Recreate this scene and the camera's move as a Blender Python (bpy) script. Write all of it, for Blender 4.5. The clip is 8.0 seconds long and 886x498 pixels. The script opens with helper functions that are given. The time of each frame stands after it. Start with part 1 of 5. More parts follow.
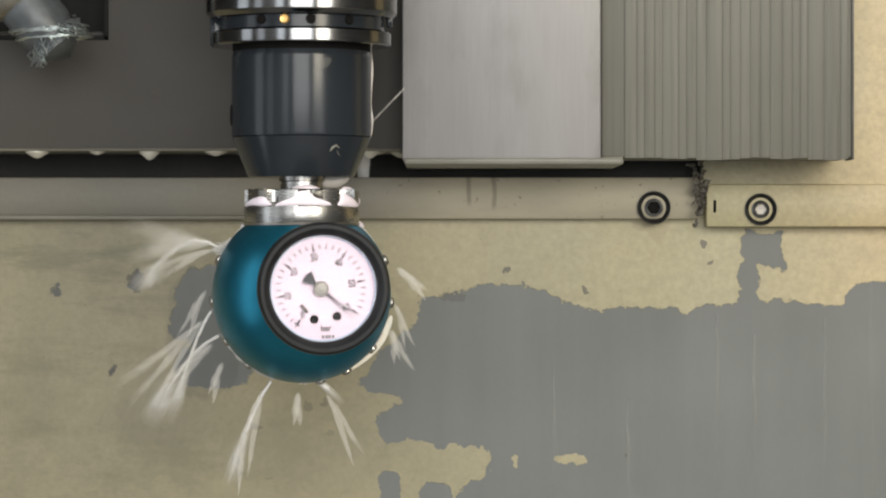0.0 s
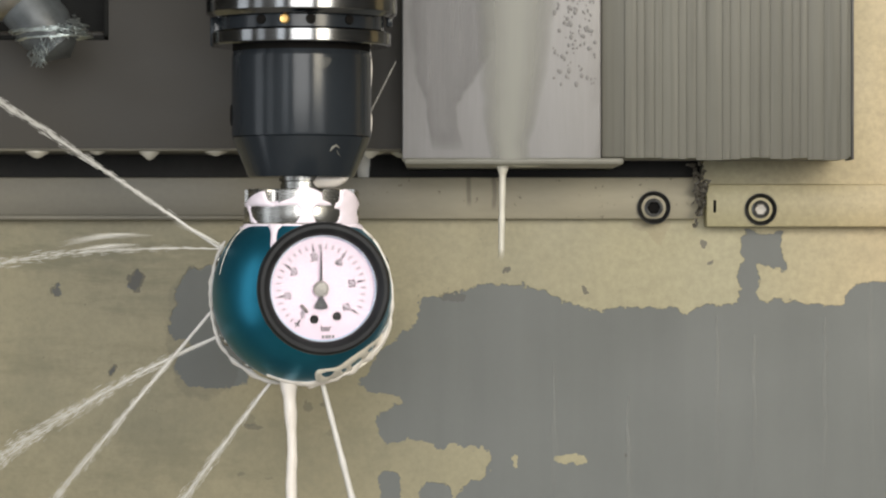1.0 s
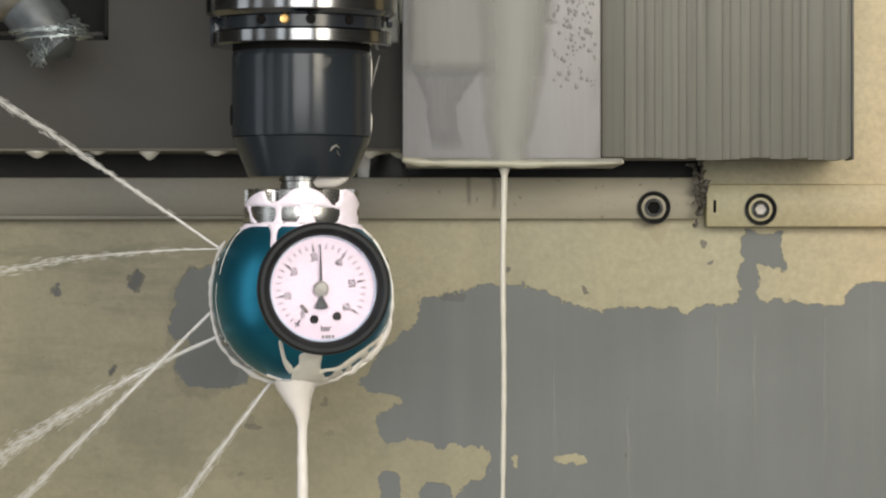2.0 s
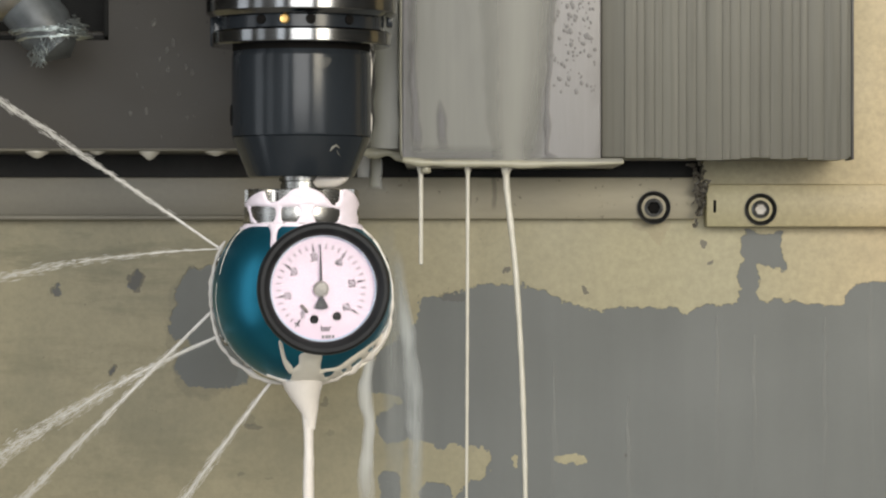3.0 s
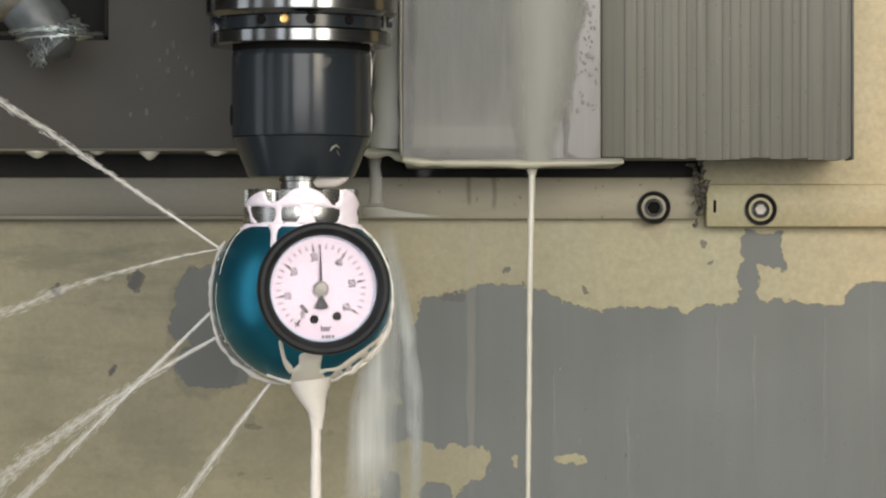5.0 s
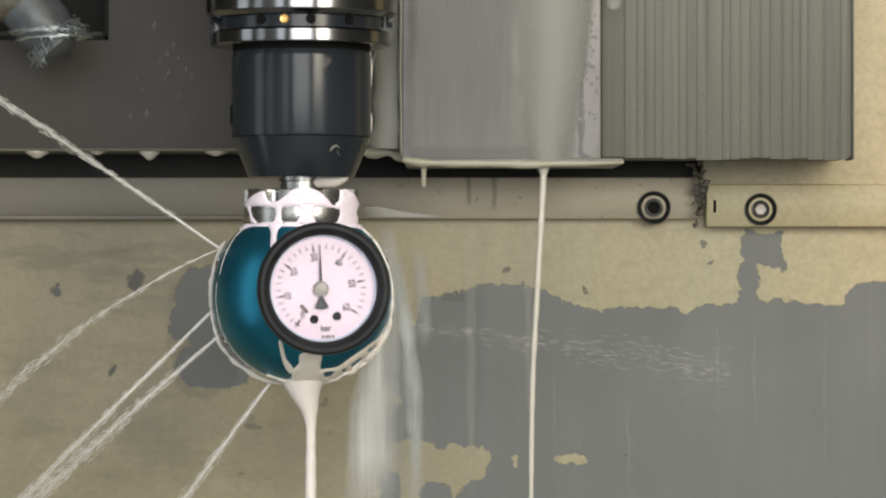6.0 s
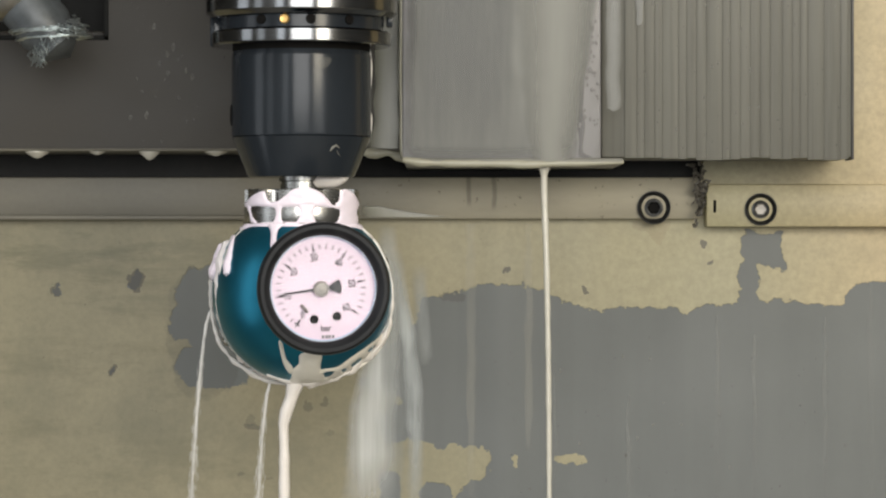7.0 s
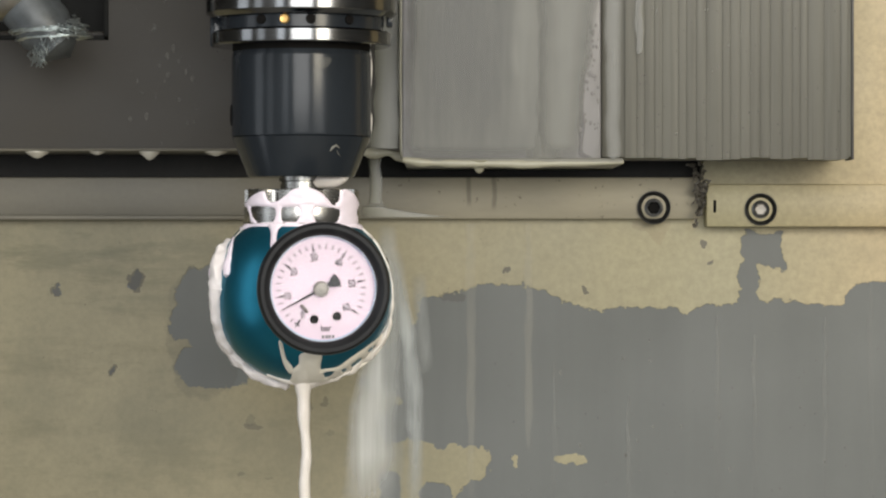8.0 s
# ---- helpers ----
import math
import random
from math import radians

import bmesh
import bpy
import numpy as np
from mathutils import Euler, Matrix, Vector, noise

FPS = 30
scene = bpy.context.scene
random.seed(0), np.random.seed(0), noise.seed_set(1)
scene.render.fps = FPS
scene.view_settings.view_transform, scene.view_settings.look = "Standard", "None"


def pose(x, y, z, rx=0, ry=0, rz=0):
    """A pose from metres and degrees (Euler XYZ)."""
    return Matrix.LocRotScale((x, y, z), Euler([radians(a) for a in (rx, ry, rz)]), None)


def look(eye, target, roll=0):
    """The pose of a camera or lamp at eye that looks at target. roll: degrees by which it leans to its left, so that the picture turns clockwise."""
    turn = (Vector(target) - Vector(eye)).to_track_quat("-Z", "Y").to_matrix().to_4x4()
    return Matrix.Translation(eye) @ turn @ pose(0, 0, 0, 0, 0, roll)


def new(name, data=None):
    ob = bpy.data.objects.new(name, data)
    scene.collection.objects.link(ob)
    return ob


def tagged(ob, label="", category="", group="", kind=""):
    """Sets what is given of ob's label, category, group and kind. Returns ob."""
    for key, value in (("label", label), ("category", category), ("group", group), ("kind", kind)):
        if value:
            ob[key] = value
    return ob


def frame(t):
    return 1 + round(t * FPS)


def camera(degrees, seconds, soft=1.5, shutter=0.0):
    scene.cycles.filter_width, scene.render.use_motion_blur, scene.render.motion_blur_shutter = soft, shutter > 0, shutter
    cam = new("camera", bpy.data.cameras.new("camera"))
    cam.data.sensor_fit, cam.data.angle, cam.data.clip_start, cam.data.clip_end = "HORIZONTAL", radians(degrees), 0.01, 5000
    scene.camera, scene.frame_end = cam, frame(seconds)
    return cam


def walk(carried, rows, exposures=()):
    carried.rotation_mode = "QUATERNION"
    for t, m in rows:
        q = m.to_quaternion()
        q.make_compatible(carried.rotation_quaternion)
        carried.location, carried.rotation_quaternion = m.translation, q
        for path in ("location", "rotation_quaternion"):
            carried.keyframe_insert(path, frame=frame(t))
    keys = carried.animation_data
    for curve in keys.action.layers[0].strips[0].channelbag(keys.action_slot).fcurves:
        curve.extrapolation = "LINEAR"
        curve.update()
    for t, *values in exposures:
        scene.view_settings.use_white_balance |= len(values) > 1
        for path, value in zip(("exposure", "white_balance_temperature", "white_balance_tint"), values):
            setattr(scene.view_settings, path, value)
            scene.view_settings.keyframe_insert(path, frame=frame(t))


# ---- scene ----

# ------------------------------------------------------------------ camera
# A long lens outside the open machine door, level with the pressure gauge, standing still.
Z0 = 1.20                       # height of the lens
EYE = -1.10                     # the tool's axis stands at x = -0.05, y = 0
cam = camera(16.313, 8.0, soft=2.1, shutter=0.5)
walk(cam, [(0.0, look((0, EYE, Z0), (0, 0, Z0))), (8.0, look((0, EYE, Z0), (0, 0, Z0)))],
     exposures=[(0.0, -0.14, 6500, 10.0), (1.5, -0.21, 6500, 10.0), (4.5, -0.275, 6500, 10.0), (8.0, -0.31, 6500, 10.0)])

UNIT = 2 * math.tan(radians(8.1563)) / 1568


def mm(n, y=0.0):
    """Drawing units to metres in the upright plane at depth y."""
    return n * UNIT * (y - EYE)


def at(u, v, y=0.0):
    """The place of the elevation drawing's point (u, v) in the upright plane at depth y."""
    return Vector((mm(u - 784, y), y, Z0 - mm(v - 441, y)))


# ------------------------------------------------------------------ world and lights
world = bpy.data.worlds.new("workshop_air")
scene.world = world
world.use_nodes = True
world.node_tree.nodes["Background"].inputs[0].default_value = (0.75, 0.8, 0.85, 1)
world.node_tree.nodes["Background"].inputs[1].default_value = 0.25


def area_lamp(name, eye, target, w, h, watts, color):
    data = bpy.data.lights.new(name, "AREA")
    data.shape, data.size, data.size_y, data.energy, data.color = "RECTANGLE", w, h, watts, color
    ob = new(name, data)
    ob.matrix_world = look(eye, target)
    return ob


area_lamp("door_daylight", (0.05, -1.97, 1.54), (0.02, 0.0, 1.17), 0.90, 0.84, 23.0, (0.985, 0.98, 0.96))
area_lamp("work_lamp", (0.15, -0.35, 1.85), (0.05, 0.05, 1.15), 0.9, 0.12, 2.6, (1.0, 0.98, 0.95))
# unseen lights added at solid side walls for bands in the steel
area_lamp("added_side_light", (-0.61, -1.36, 1.36), (-0.05, -1.36, 1.36), 0.56, 0.46, 2.4, (0.88, 0.94, 1.0))
area_lamp("added_side_light", (-0.61, -0.49, 1.26), (-0.05, -0.49, 1.26), 0.16, 0.8, 0.6, (0.88, 0.94, 1.0))
area_lamp("added_side_light", (-0.61, -0.21, 1.26), (-0.05, -0.21, 1.26), 0.16, 0.8, 0.9, (0.88, 0.94, 1.0))
area_lamp("added_side_light", (0.61, -1.20, 1.36), (0.0, -1.20, 1.36), 0.80, 0.46, 3.6, (0.88, 0.94, 1.0))
area_lamp("warm_lamp", (0.50, -0.92, 1.42), (0.30, 0.13, 1.18), 0.30, 0.34, 5.8, (1.0, 0.89, 0.68))


# ------------------------------------------------------------------ helpers for things
def part(name, bm, material, parent=None, label="", smooth=40, world_space=False):
    me = bpy.data.meshes.new(name)
    if world_space and parent is not None:
        m = parent.matrix_basis.copy()
        p = parent.parent
        while p is not None:
            m = p.matrix_basis @ m
            p = p.parent
        bm.transform(m.inverted())
    bmesh.ops.recalc_face_normals(bm, faces=bm.faces)
    bm.to_mesh(me)
    bm.free()
    me.materials.append(material)
    if smooth:
        me.shade_smooth()
        me.set_sharp_from_angle(angle=radians(smooth))
    ob = new(name, me)
    ob.parent = parent
    if label:
        ob["label"] = label
    return ob


def thing(name, place, label, category, group="", kind="", turn=(0, 0, 0)):
    ob = new(name)
    ob.empty_display_size = 0.01
    ob.matrix_basis = pose(*place, *turn)
    return tagged(ob, label, category, group, kind)


def lathe(profile, n=96, closed=False, bm=None):
    """A turned body about the z axis from (radius, height) pairs."""
    bm = bm or bmesh.new()
    rings = []
    for r, z in profile:
        if r < 1e-7:
            rings.append([bm.verts.new((0, 0, z))])
        else:
            rings.append([bm.verts.new((r * math.cos(2 * math.pi * i / n), r * math.sin(2 * math.pi * i / n), z)) for i in range(n)])
    pairs = list(zip(rings, rings[1:])) + ([(rings[-1], rings[0])] if closed else [])
    for a, b in pairs:
        for i in range(n):
            j = (i + 1) % n
            quad = [a[i % len(a)], a[j % len(a)], b[j % len(b)], b[i % len(b)]]
            quad = list(dict.fromkeys(quad))
            if len(quad) > 2:
                bm.faces.new(quad)
    return bm


def block(lo, hi, bevel=0.0, bm=None, seg=2):
    bm = bm or bmesh.new()
    made = bmesh.ops.create_cube(bm, size=1.0)["verts"]
    size = [b - a for a, b in zip(lo, hi)]
    mid = [(a + b) / 2 for a, b in zip(lo, hi)]
    for vert in made:
        vert.co = Vector([c * s + m for c, s, m in zip(vert.co, size, mid)])
    if bevel:
        edges = {e for vert in made for e in vert.link_edges}
        bmesh.ops.bevel(bm, geom=list(edges), offset=bevel, segments=seg, affect="EDGES", profile=0.5)
    return bm


def tube(points, radii, n=10, bm=None, squash=1.0, lump=0.0, freq=300.0, flat=None):
    """A round, uneven strand along points; flat: the direction in which it is thinned by squash."""
    bm = bm or bmesh.new()
    rings, count = [], len(points)
    for i, p in enumerate(points):
        t = (points[min(i + 1, count - 1)] - points[max(i - 1, 0)]).normalized()
        side = t.cross(flat if flat is not None else Vector((0, 1, 0)))
        side = side.normalized() if side.length > 1e-6 else t.orthogonal().normalized()
        up = side.cross(t).normalized()
        ring = []
        for k in range(n):
            a = 2 * math.pi * k / n
            d = side * math.cos(a) + up * math.sin(a) * squash
            r = radii[i] * (1 + lump * noise.noise((p + d * radii[i]) * freq))
            ring.append(bm.verts.new(p + d * r))
        rings.append(ring)
    for a, b in zip(rings, rings[1:]):
        for k in range(n):
            bm.faces.new([a[k], a[(k + 1) % n], b[(k + 1) % n], b[k]])
    for ring, way in ((rings[0], -1), (rings[-1], 1)):
        i = 0 if way < 0 else count - 1
        t = (points[min(i + 1, count - 1)] - points[max(i - 1, 0)]).normalized() * way
        tip = bm.verts.new(points[i] + t * radii[i] * 0.6)
        for k in range(n):
            bm.faces.new([ring[k], ring[(k + 1) % n], tip])
    return bm


def spline(points, steps=8):
    """A smooth run through the points, and their other numbers with them."""
    out, n = [], len(points)
    for i in range(n - 1):
        a, b, c, d = (np.array(points[max(0, min(n - 1, i + k))], float) for k in (-1, 0, 1, 2))
        for k in range(steps):
            t = k / steps
            out.append(0.5 * (2 * b + (c - a) * t + (2 * a - 5 * b + 4 * c - d) * t * t + (3 * b - a - 3 * c + d) * t ** 3))
    out.append(np.array(points[-1], float))
    return out


# ------------------------------------------------------------------ materials
class Nodes:
    """Short hand for a node material."""

    def __init__(self, name):
        self.mat = bpy.data.materials.new(name)
        self.mat.use_nodes = True
        self.tree = self.mat.node_tree
        self.bsdf = self.tree.nodes["Principled BSDF"]
        self.out = self.tree.nodes["Material Output"]

    def node(self, kind, **props):
        n = self.tree.nodes.new(kind)
        for key, value in props.items():
            if key == "operation":
                n.operation = value
            elif key == "data_type":
                n.data_type = value
            elif key == "blend_type":
                n.blend_type = value
            elif key == "noise_dimensions":
                n.noise_dimensions = value
        return n

    def put(self, value, socket):
        if isinstance(value, bpy.types.NodeSocket):
            self.tree.links.new(value, socket)
        else:
            socket.default_value = value

    def m(self, op, a, b=0.0, c=0.0):
        n = self.node("ShaderNodeMath", operation=op)
        for value, socket in zip((a, b, c), n.inputs):
            self.put(value, socket)
        return n.outputs[0]

    def noise(self, vec, scale, detail=4.0, rough=0.55):
        n = self.node("ShaderNodeTexNoise")
        self.put(vec, n.inputs["Vector"])
        n.inputs["Scale"].default_value, n.inputs["Detail"].default_value, n.inputs["Roughness"].default_value = scale, detail, rough
        return n.outputs["Fac"]

    def place(self, stretch=(1, 1, 1), local=True):
        if local:
            src = self.node("ShaderNodeTexCoord").outputs["Object"]
        else:
            src = self.node("ShaderNodeNewGeometry").outputs["Position"]
        n = self.node("ShaderNodeMapping")
        self.put(src, n.inputs["Vector"])
        n.inputs["Scale"].default_value = stretch
        return n.outputs[0]

    def mix(self, fac, a, b, kind="MIX"):
        n = self.node("ShaderNodeMix", data_type="RGBA", blend_type=kind)
        self.put(fac, n.inputs[0])
        self.put(a if isinstance(a, bpy.types.NodeSocket) else (*a, 1), n.inputs[6])
        self.put(b if isinstance(b, bpy.types.NodeSocket) else (*b, 1), n.inputs[7])
        return n.outputs[2]

    def ramp(self, fac, lo, hi):
        n = self.node("ShaderNodeMapRange")
        self.put(fac, n.inputs[0])
        n.inputs[1].default_value, n.inputs[2].default_value = lo, hi
        return n.outputs[0]

    def bump(self, height, strength, distance):
        n = self.node("ShaderNodeBump")
        n.inputs["Strength"].default_value, n.inputs["Distance"].default_value = strength, distance
        self.put(height, n.inputs["Height"])
        self.put(n.outputs[0], self.bsdf.inputs["Normal"])

    def set(self, color=None, rough=None, metal=None, **more):
        for key, value in (("Base Color", color), ("Roughness", rough), ("Metallic", metal)):
            if value is not None:
                self.put((*value, 1) if isinstance(value, tuple) and len(value) == 3 else value, self.bsdf.inputs[key])
        return self.mat


def surface(name, color, dark, rough, metal=0.0, scale=60.0, fine=900.0, stretch=(1, 1, 1), bump=0.1, rvar=0.12, spec=0.5):
    """Base colour that varies at two scales, uneven gloss and fine relief."""
    s = Nodes(name)
    vec = s.place(stretch, local=False)
    big, small = s.noise(vec, scale), s.noise(vec, fine, 3.0)
    blend = s.m("ADD", s.m("MULTIPLY", s.ramp(big, 0.3, 0.7), 0.65), s.m("MULTIPLY", small, 0.35))
    s.set(s.mix(blend, dark, color), s.m("ADD", rough - rvar / 2, s.m("MULTIPLY", big, rvar)), metal)
    s.bump(small, bump, 0.0004)
    s.bsdf.inputs["Specular IOR Level"].default_value = spec
    return s.mat


M_STEEL = surface("ground_steel", (0.205, 0.207, 0.21), (0.13, 0.132, 0.135), 0.13, 1.0, 80, 1500, (1, 1, 6), 0.02, 0.05)
M_STEEL_DULL = surface("worn_steel", (0.45, 0.43, 0.39), (0.25, 0.24, 0.22), 0.34, 1.0, 90, 1200, (1, 1, 1), 0.1)
M_SCREW = surface("blackened_screw_steel", (0.20, 0.205, 0.207), (0.07, 0.07, 0.07), 0.3, 1.0, 300, 1500)
M_RIMSTEEL = surface("dark_bore_steel", (0.075, 0.075, 0.074), (0.03, 0.03, 0.03), 0.5, 0.0, 200, 900, (1, 1, 1), 0.1, 0.1, 0.3)
M_NUT = surface("satin_nut_steel", (0.40, 0.395, 0.38), (0.29, 0.285, 0.275), 0.27, 1.0, 80, 1500, (1, 1, 6), 0.02, 0.05)
M_HUB = surface("brushed_hub", (0.36, 0.34, 0.31), (0.22, 0.21, 0.2), 0.5, 0.5, 400, 2500)
M_GROOVE = surface("dark_groove_steel", (0.16, 0.155, 0.15), (0.07, 0.07, 0.07), 0.4, 0.9, 90, 1200)
M_BLACK = surface("black_oxide_steel", (0.023, 0.028, 0.034), (0.015, 0.018, 0.022), 0.17, 0.0, 70, 1600, (1, 1, 0.4), 0.02, 0.06, 0.25)
M_RUBBER = surface("black_bezel_plastic", (0.025, 0.026, 0.028), (0.012, 0.012, 0.013), 0.36, 0.0, 120, 2000, (1, 1, 1), 0.05, 0.1, 0.14)
M_TEAL = surface("teal_anodised_metal", (0.020, 0.19, 0.285), (0.013, 0.145, 0.225), 0.34, 0.85, 60, 3000, (1, 1, 1), 0.06, 0.06)
# pink tint of the overexposed white is put into the enamel colour
M_DIAL = surface("white_dial_enamel", (0.765, 0.625, 0.745), (0.745, 0.61, 0.725), 0.5, 0.0, 60, 900, (1, 1, 1), 0.0, 0.05)
M_RIM = surface("pale_blue_rim", (0.50, 0.60, 0.74), (0.42, 0.52, 0.66), 0.35)
M_INK = surface("black_dial_ink", (0.03, 0.035, 0.04), (0.02, 0.02, 0.025), 0.6)
M_INKPALE = surface("grey_dial_ink", (0.28, 0.26, 0.28), (0.2, 0.2, 0.21), 0.6)
M_HOLE = surface("dark_hole", (0.012, 0.011, 0.01), (0.006, 0.006, 0.006), 0.7, spec=0.05)
M_BRASS = surface("brass_plug", (0.85, 0.55, 0.2), (0.7, 0.42, 0.14), 0.3, 0.9)
M_PANEL = surface("grey_sheet_steel", (0.0405, 0.0345, 0.026), (0.028, 0.024, 0.0182), 0.5, 0.0, 14, 500, (1, 1, 2.2), 0.06, 0.2, 0.35)
M_PANEL_LINE = surface("seal_and_recess_black", (0.018, 0.018, 0.017), (0.010, 0.010, 0.009), 0.6, spec=0.1)
M_FOOT = surface("wet_pale_steel", (0.20, 0.195, 0.165), (0.14, 0.135, 0.115), 0.4, 0.0, 60, 700)
# near black puts the shade of the gap under the covers into colour
M_DARK = surface("unlit_gap_black", (0.022, 0.020, 0.017), (0.008, 0.008, 0.007), 0.5, 0.0, 90, 400, spec=0.2)
M_RAIL = surface("oiled_rail_steel", (0.185, 0.17, 0.132), (0.095, 0.088, 0.07), 0.5, 0.2, 30, 700, (1, 1, 5), 0.08, 0.2)
M_WIRE = surface("braided_wire", (0.80, 0.85, 0.85), (0.5, 0.54, 0.55), 0.32, 1.0, 300, 2000)
M_HOSE = surface("grey_hose_cover", (0.105, 0.115, 0.12), (0.045, 0.05, 0.053), 0.42, 0.15, 200, 900)
M_SWARF = surface("oily_swarf", (0.30, 0.28, 0.24), (0.05, 0.045, 0.04), 0.35, 0.7, 500, 2000)
M_ROOM = surface("workshop_paint", (0.42, 0.42, 0.40), (0.36, 0.36, 0.34), 0.6, 0.0, 3, 40)
M_SIDE = surface("side_wall_steel", (0.16, 0.16, 0.155), (0.11, 0.11, 0.105), 0.5, 0.1, 5, 60)
M_FLOOR = surface("machine_bed", (0.44, 0.42, 0.38), (0.32, 0.305, 0.275), 0.5, 0.2, 6, 60)


def brushed_panel():
    """Bare sheet with upright rolling marks, dull towards one side, with a few oil stains."""
    s = Nodes("bare_panel_steel")
    vec = s.place((1, 1, 0.05), local=False)
    grain, wide = s.noise(vec, 900, 3), s.noise(s.place((1, 1, 0.12), local=False), 60, 3)
    spots = s.ramp(s.noise(s.place((1, 1, 0.35), local=False), 80, 4), 0.52, 0.76)
    base = s.mix(s.m("ADD", s.m("MULTIPLY", wide, 0.7), s.m("MULTIPLY", grain, 0.3)), (0.155, 0.147, 0.143), (0.27, 0.267, 0.272))
    s.set(s.mix(s.m("MULTIPLY", spots, 0.35), base, (0.09, 0.078, 0.07)), s.m("ADD", 0.32, s.m("MULTIPLY", wide, 0.2)), 0.3)
    s.bump(grain, 0.08, 0.0004)
    return s.mat


M_BARE = brushed_panel()


def ribbed_steel():
    """Grey enamelled sheet with upright streaks of oil at two widths, heavier towards the outer end."""
    s = Nodes("ribbed_cover_steel")
    wide, thin = s.noise(s.place((1, 1, 0.05), local=False), 55, 3), s.noise(s.place((1, 1, 0.02), local=False), 380, 3)
    grain, cloud = s.noise(s.place((1, 1, 0.3), local=False), 900, 3), s.noise(s.place(local=False), 26, 3)
    base = s.mix(s.m("ADD", s.m("MULTIPLY", s.ramp(wide, 0.3, 0.7), 0.6), s.m("MULTIPLY", cloud, 0.4)), (0.096, 0.093, 0.078), (0.163, 0.160, 0.136))
    sep = s.node("ShaderNodeSeparateXYZ")
    s.put(s.place(local=False), sep.inputs[0])
    end = s.ramp(sep.outputs[0], at(1380, 0, 0.08).x, at(1500, 0, 0.08).x)
    base = s.mix(s.m("MULTIPLY", s.ramp(thin, 0.54, 0.70), s.m("ADD", 0.3, s.m("MULTIPLY", end, 0.35))), base, (0.062, 0.058, 0.047))
    base = s.mix(s.m("MULTIPLY", s.ramp(thin, 0.42, 0.30), 0.3), base, (0.20, 0.195, 0.17))
    s.set(base, s.m("ADD", 0.38, s.m("MULTIPLY", wide, 0.2)), 0.1)
    s.bump(s.m("ADD", s.m("MULTIPLY", thin, 0.6), s.m("MULTIPLY", grain, 0.4)), 0.12, 0.0005)
    return s.mat


M_RIB = ribbed_steel()


def wall_paint(name, wall_y, patches):
    """Yellowish enamel, stained by oil, that has come off the grey primer in large ragged patches."""
    s = Nodes(name)
    pos = s.place(local=False)
    sep = s.node("ShaderNodeSeparateXYZ")
    s.put(pos, sep.inputs[0])
    unit = mm(1, wall_y)
    u0 = s.m("ADD", s.m("DIVIDE", sep.outputs[0], unit), 784)
    v0 = s.m("SUBTRACT", 441, s.m("DIVIDE", s.m("SUBTRACT", sep.outputs[2], Z0), unit))
    shift = s.node("ShaderNodeMapping")
    s.put(pos, shift.inputs["Vector"])
    shift.inputs["Location"].default_value = (3.1, 1.7, 5.3)

    def ragged(value, vec):
        a, b = s.noise(vec, 75, 2), s.noise(vec, 240, 4)
        return s.m("ADD", value, s.m("ADD", s.m("MULTIPLY", s.m("SUBTRACT", a, 0.5), 46), s.m("ADD", s.m("MULTIPLY", s.m("SUBTRACT", b, 0.5), 24), s.m("MULTIPLY", s.m("SUBTRACT", s.noise(vec, 900, 3), 0.5), 9))))

    u, v = ragged(u0, pos), ragged(v0, shift.outputs[0])

    def curve(value, span, points, reach):
        n = s.node("ShaderNodeFloatCurve")
        c = n.mapping.curves[0]
        pts = [(a / span, b / reach) for a, b in points]
        c.points[0].location, c.points[1].location = pts[0], pts[-1]
        for p in pts[1:-1]:
            c.points.new(*p)
        n.mapping.update()
        s.put(s.m("DIVIDE", value, span), n.inputs["Value"])
        return s.m("MULTIPLY", n.outputs[0], reach)

    def step(a, b):
        return s.ramp(s.m("SUBTRACT", a, b), -1.2, 1.2)

    def oval(cu, cv, ru, rv):
        d = s.m("ADD", s.m("POWER", s.m("DIVIDE", s.m("SUBTRACT", u, cu), ru), 2), s.m("POWER", s.m("DIVIDE", s.m("SUBTRACT", v, cv), rv), 2))
        return s.ramp(d, 1.06, 0.94)

    grain, cloud = s.noise(pos, 420, 5, 0.65), s.noise(pos, 26, 4)
    streak = s.noise(s.place((1, 1, 0.07), local=False), 95, 3)
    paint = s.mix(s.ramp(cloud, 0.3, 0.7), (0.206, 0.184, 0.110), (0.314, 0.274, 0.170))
    # right-hand brightening is partly light put into the paint; far end also more orange
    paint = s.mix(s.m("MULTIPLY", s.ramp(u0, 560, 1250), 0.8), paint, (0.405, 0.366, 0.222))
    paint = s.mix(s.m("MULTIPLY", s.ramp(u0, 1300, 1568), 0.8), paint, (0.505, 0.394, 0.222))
    paint = s.mix(s.m("MULTIPLY", s.ramp(s.noise(pos, 150, 4), 0.52, 0.72), 0.13), paint, (0.14, 0.125, 0.07))
    smear = s.ramp(s.noise(s.place((1, 1, 4.5), local=False), 26, 5, 0.65), 0.5, 0.75)
    paint = s.mix(s.m("MULTIPLY", smear, s.m("ADD", 0.12, s.m("MULTIPLY", s.ramp(u0, 900, 300), 0.36))), paint, (0.13, 0.115, 0.06))
    # oil smears, and an even darkening towards the upper left
    oil = s.m("MULTIPLY", s.m("MULTIPLY", s.ramp(v0, 620, 420), s.ramp(u0, 560, 160)), s.m("ADD", 0.35, smear))
    paint = s.mix(s.m("MULTIPLY", oil, 0.75), paint, (0.115, 0.108, 0.058))
    speck = s.ramp(s.noise(pos, 330, 4, 0.7), 0.68, 0.74)
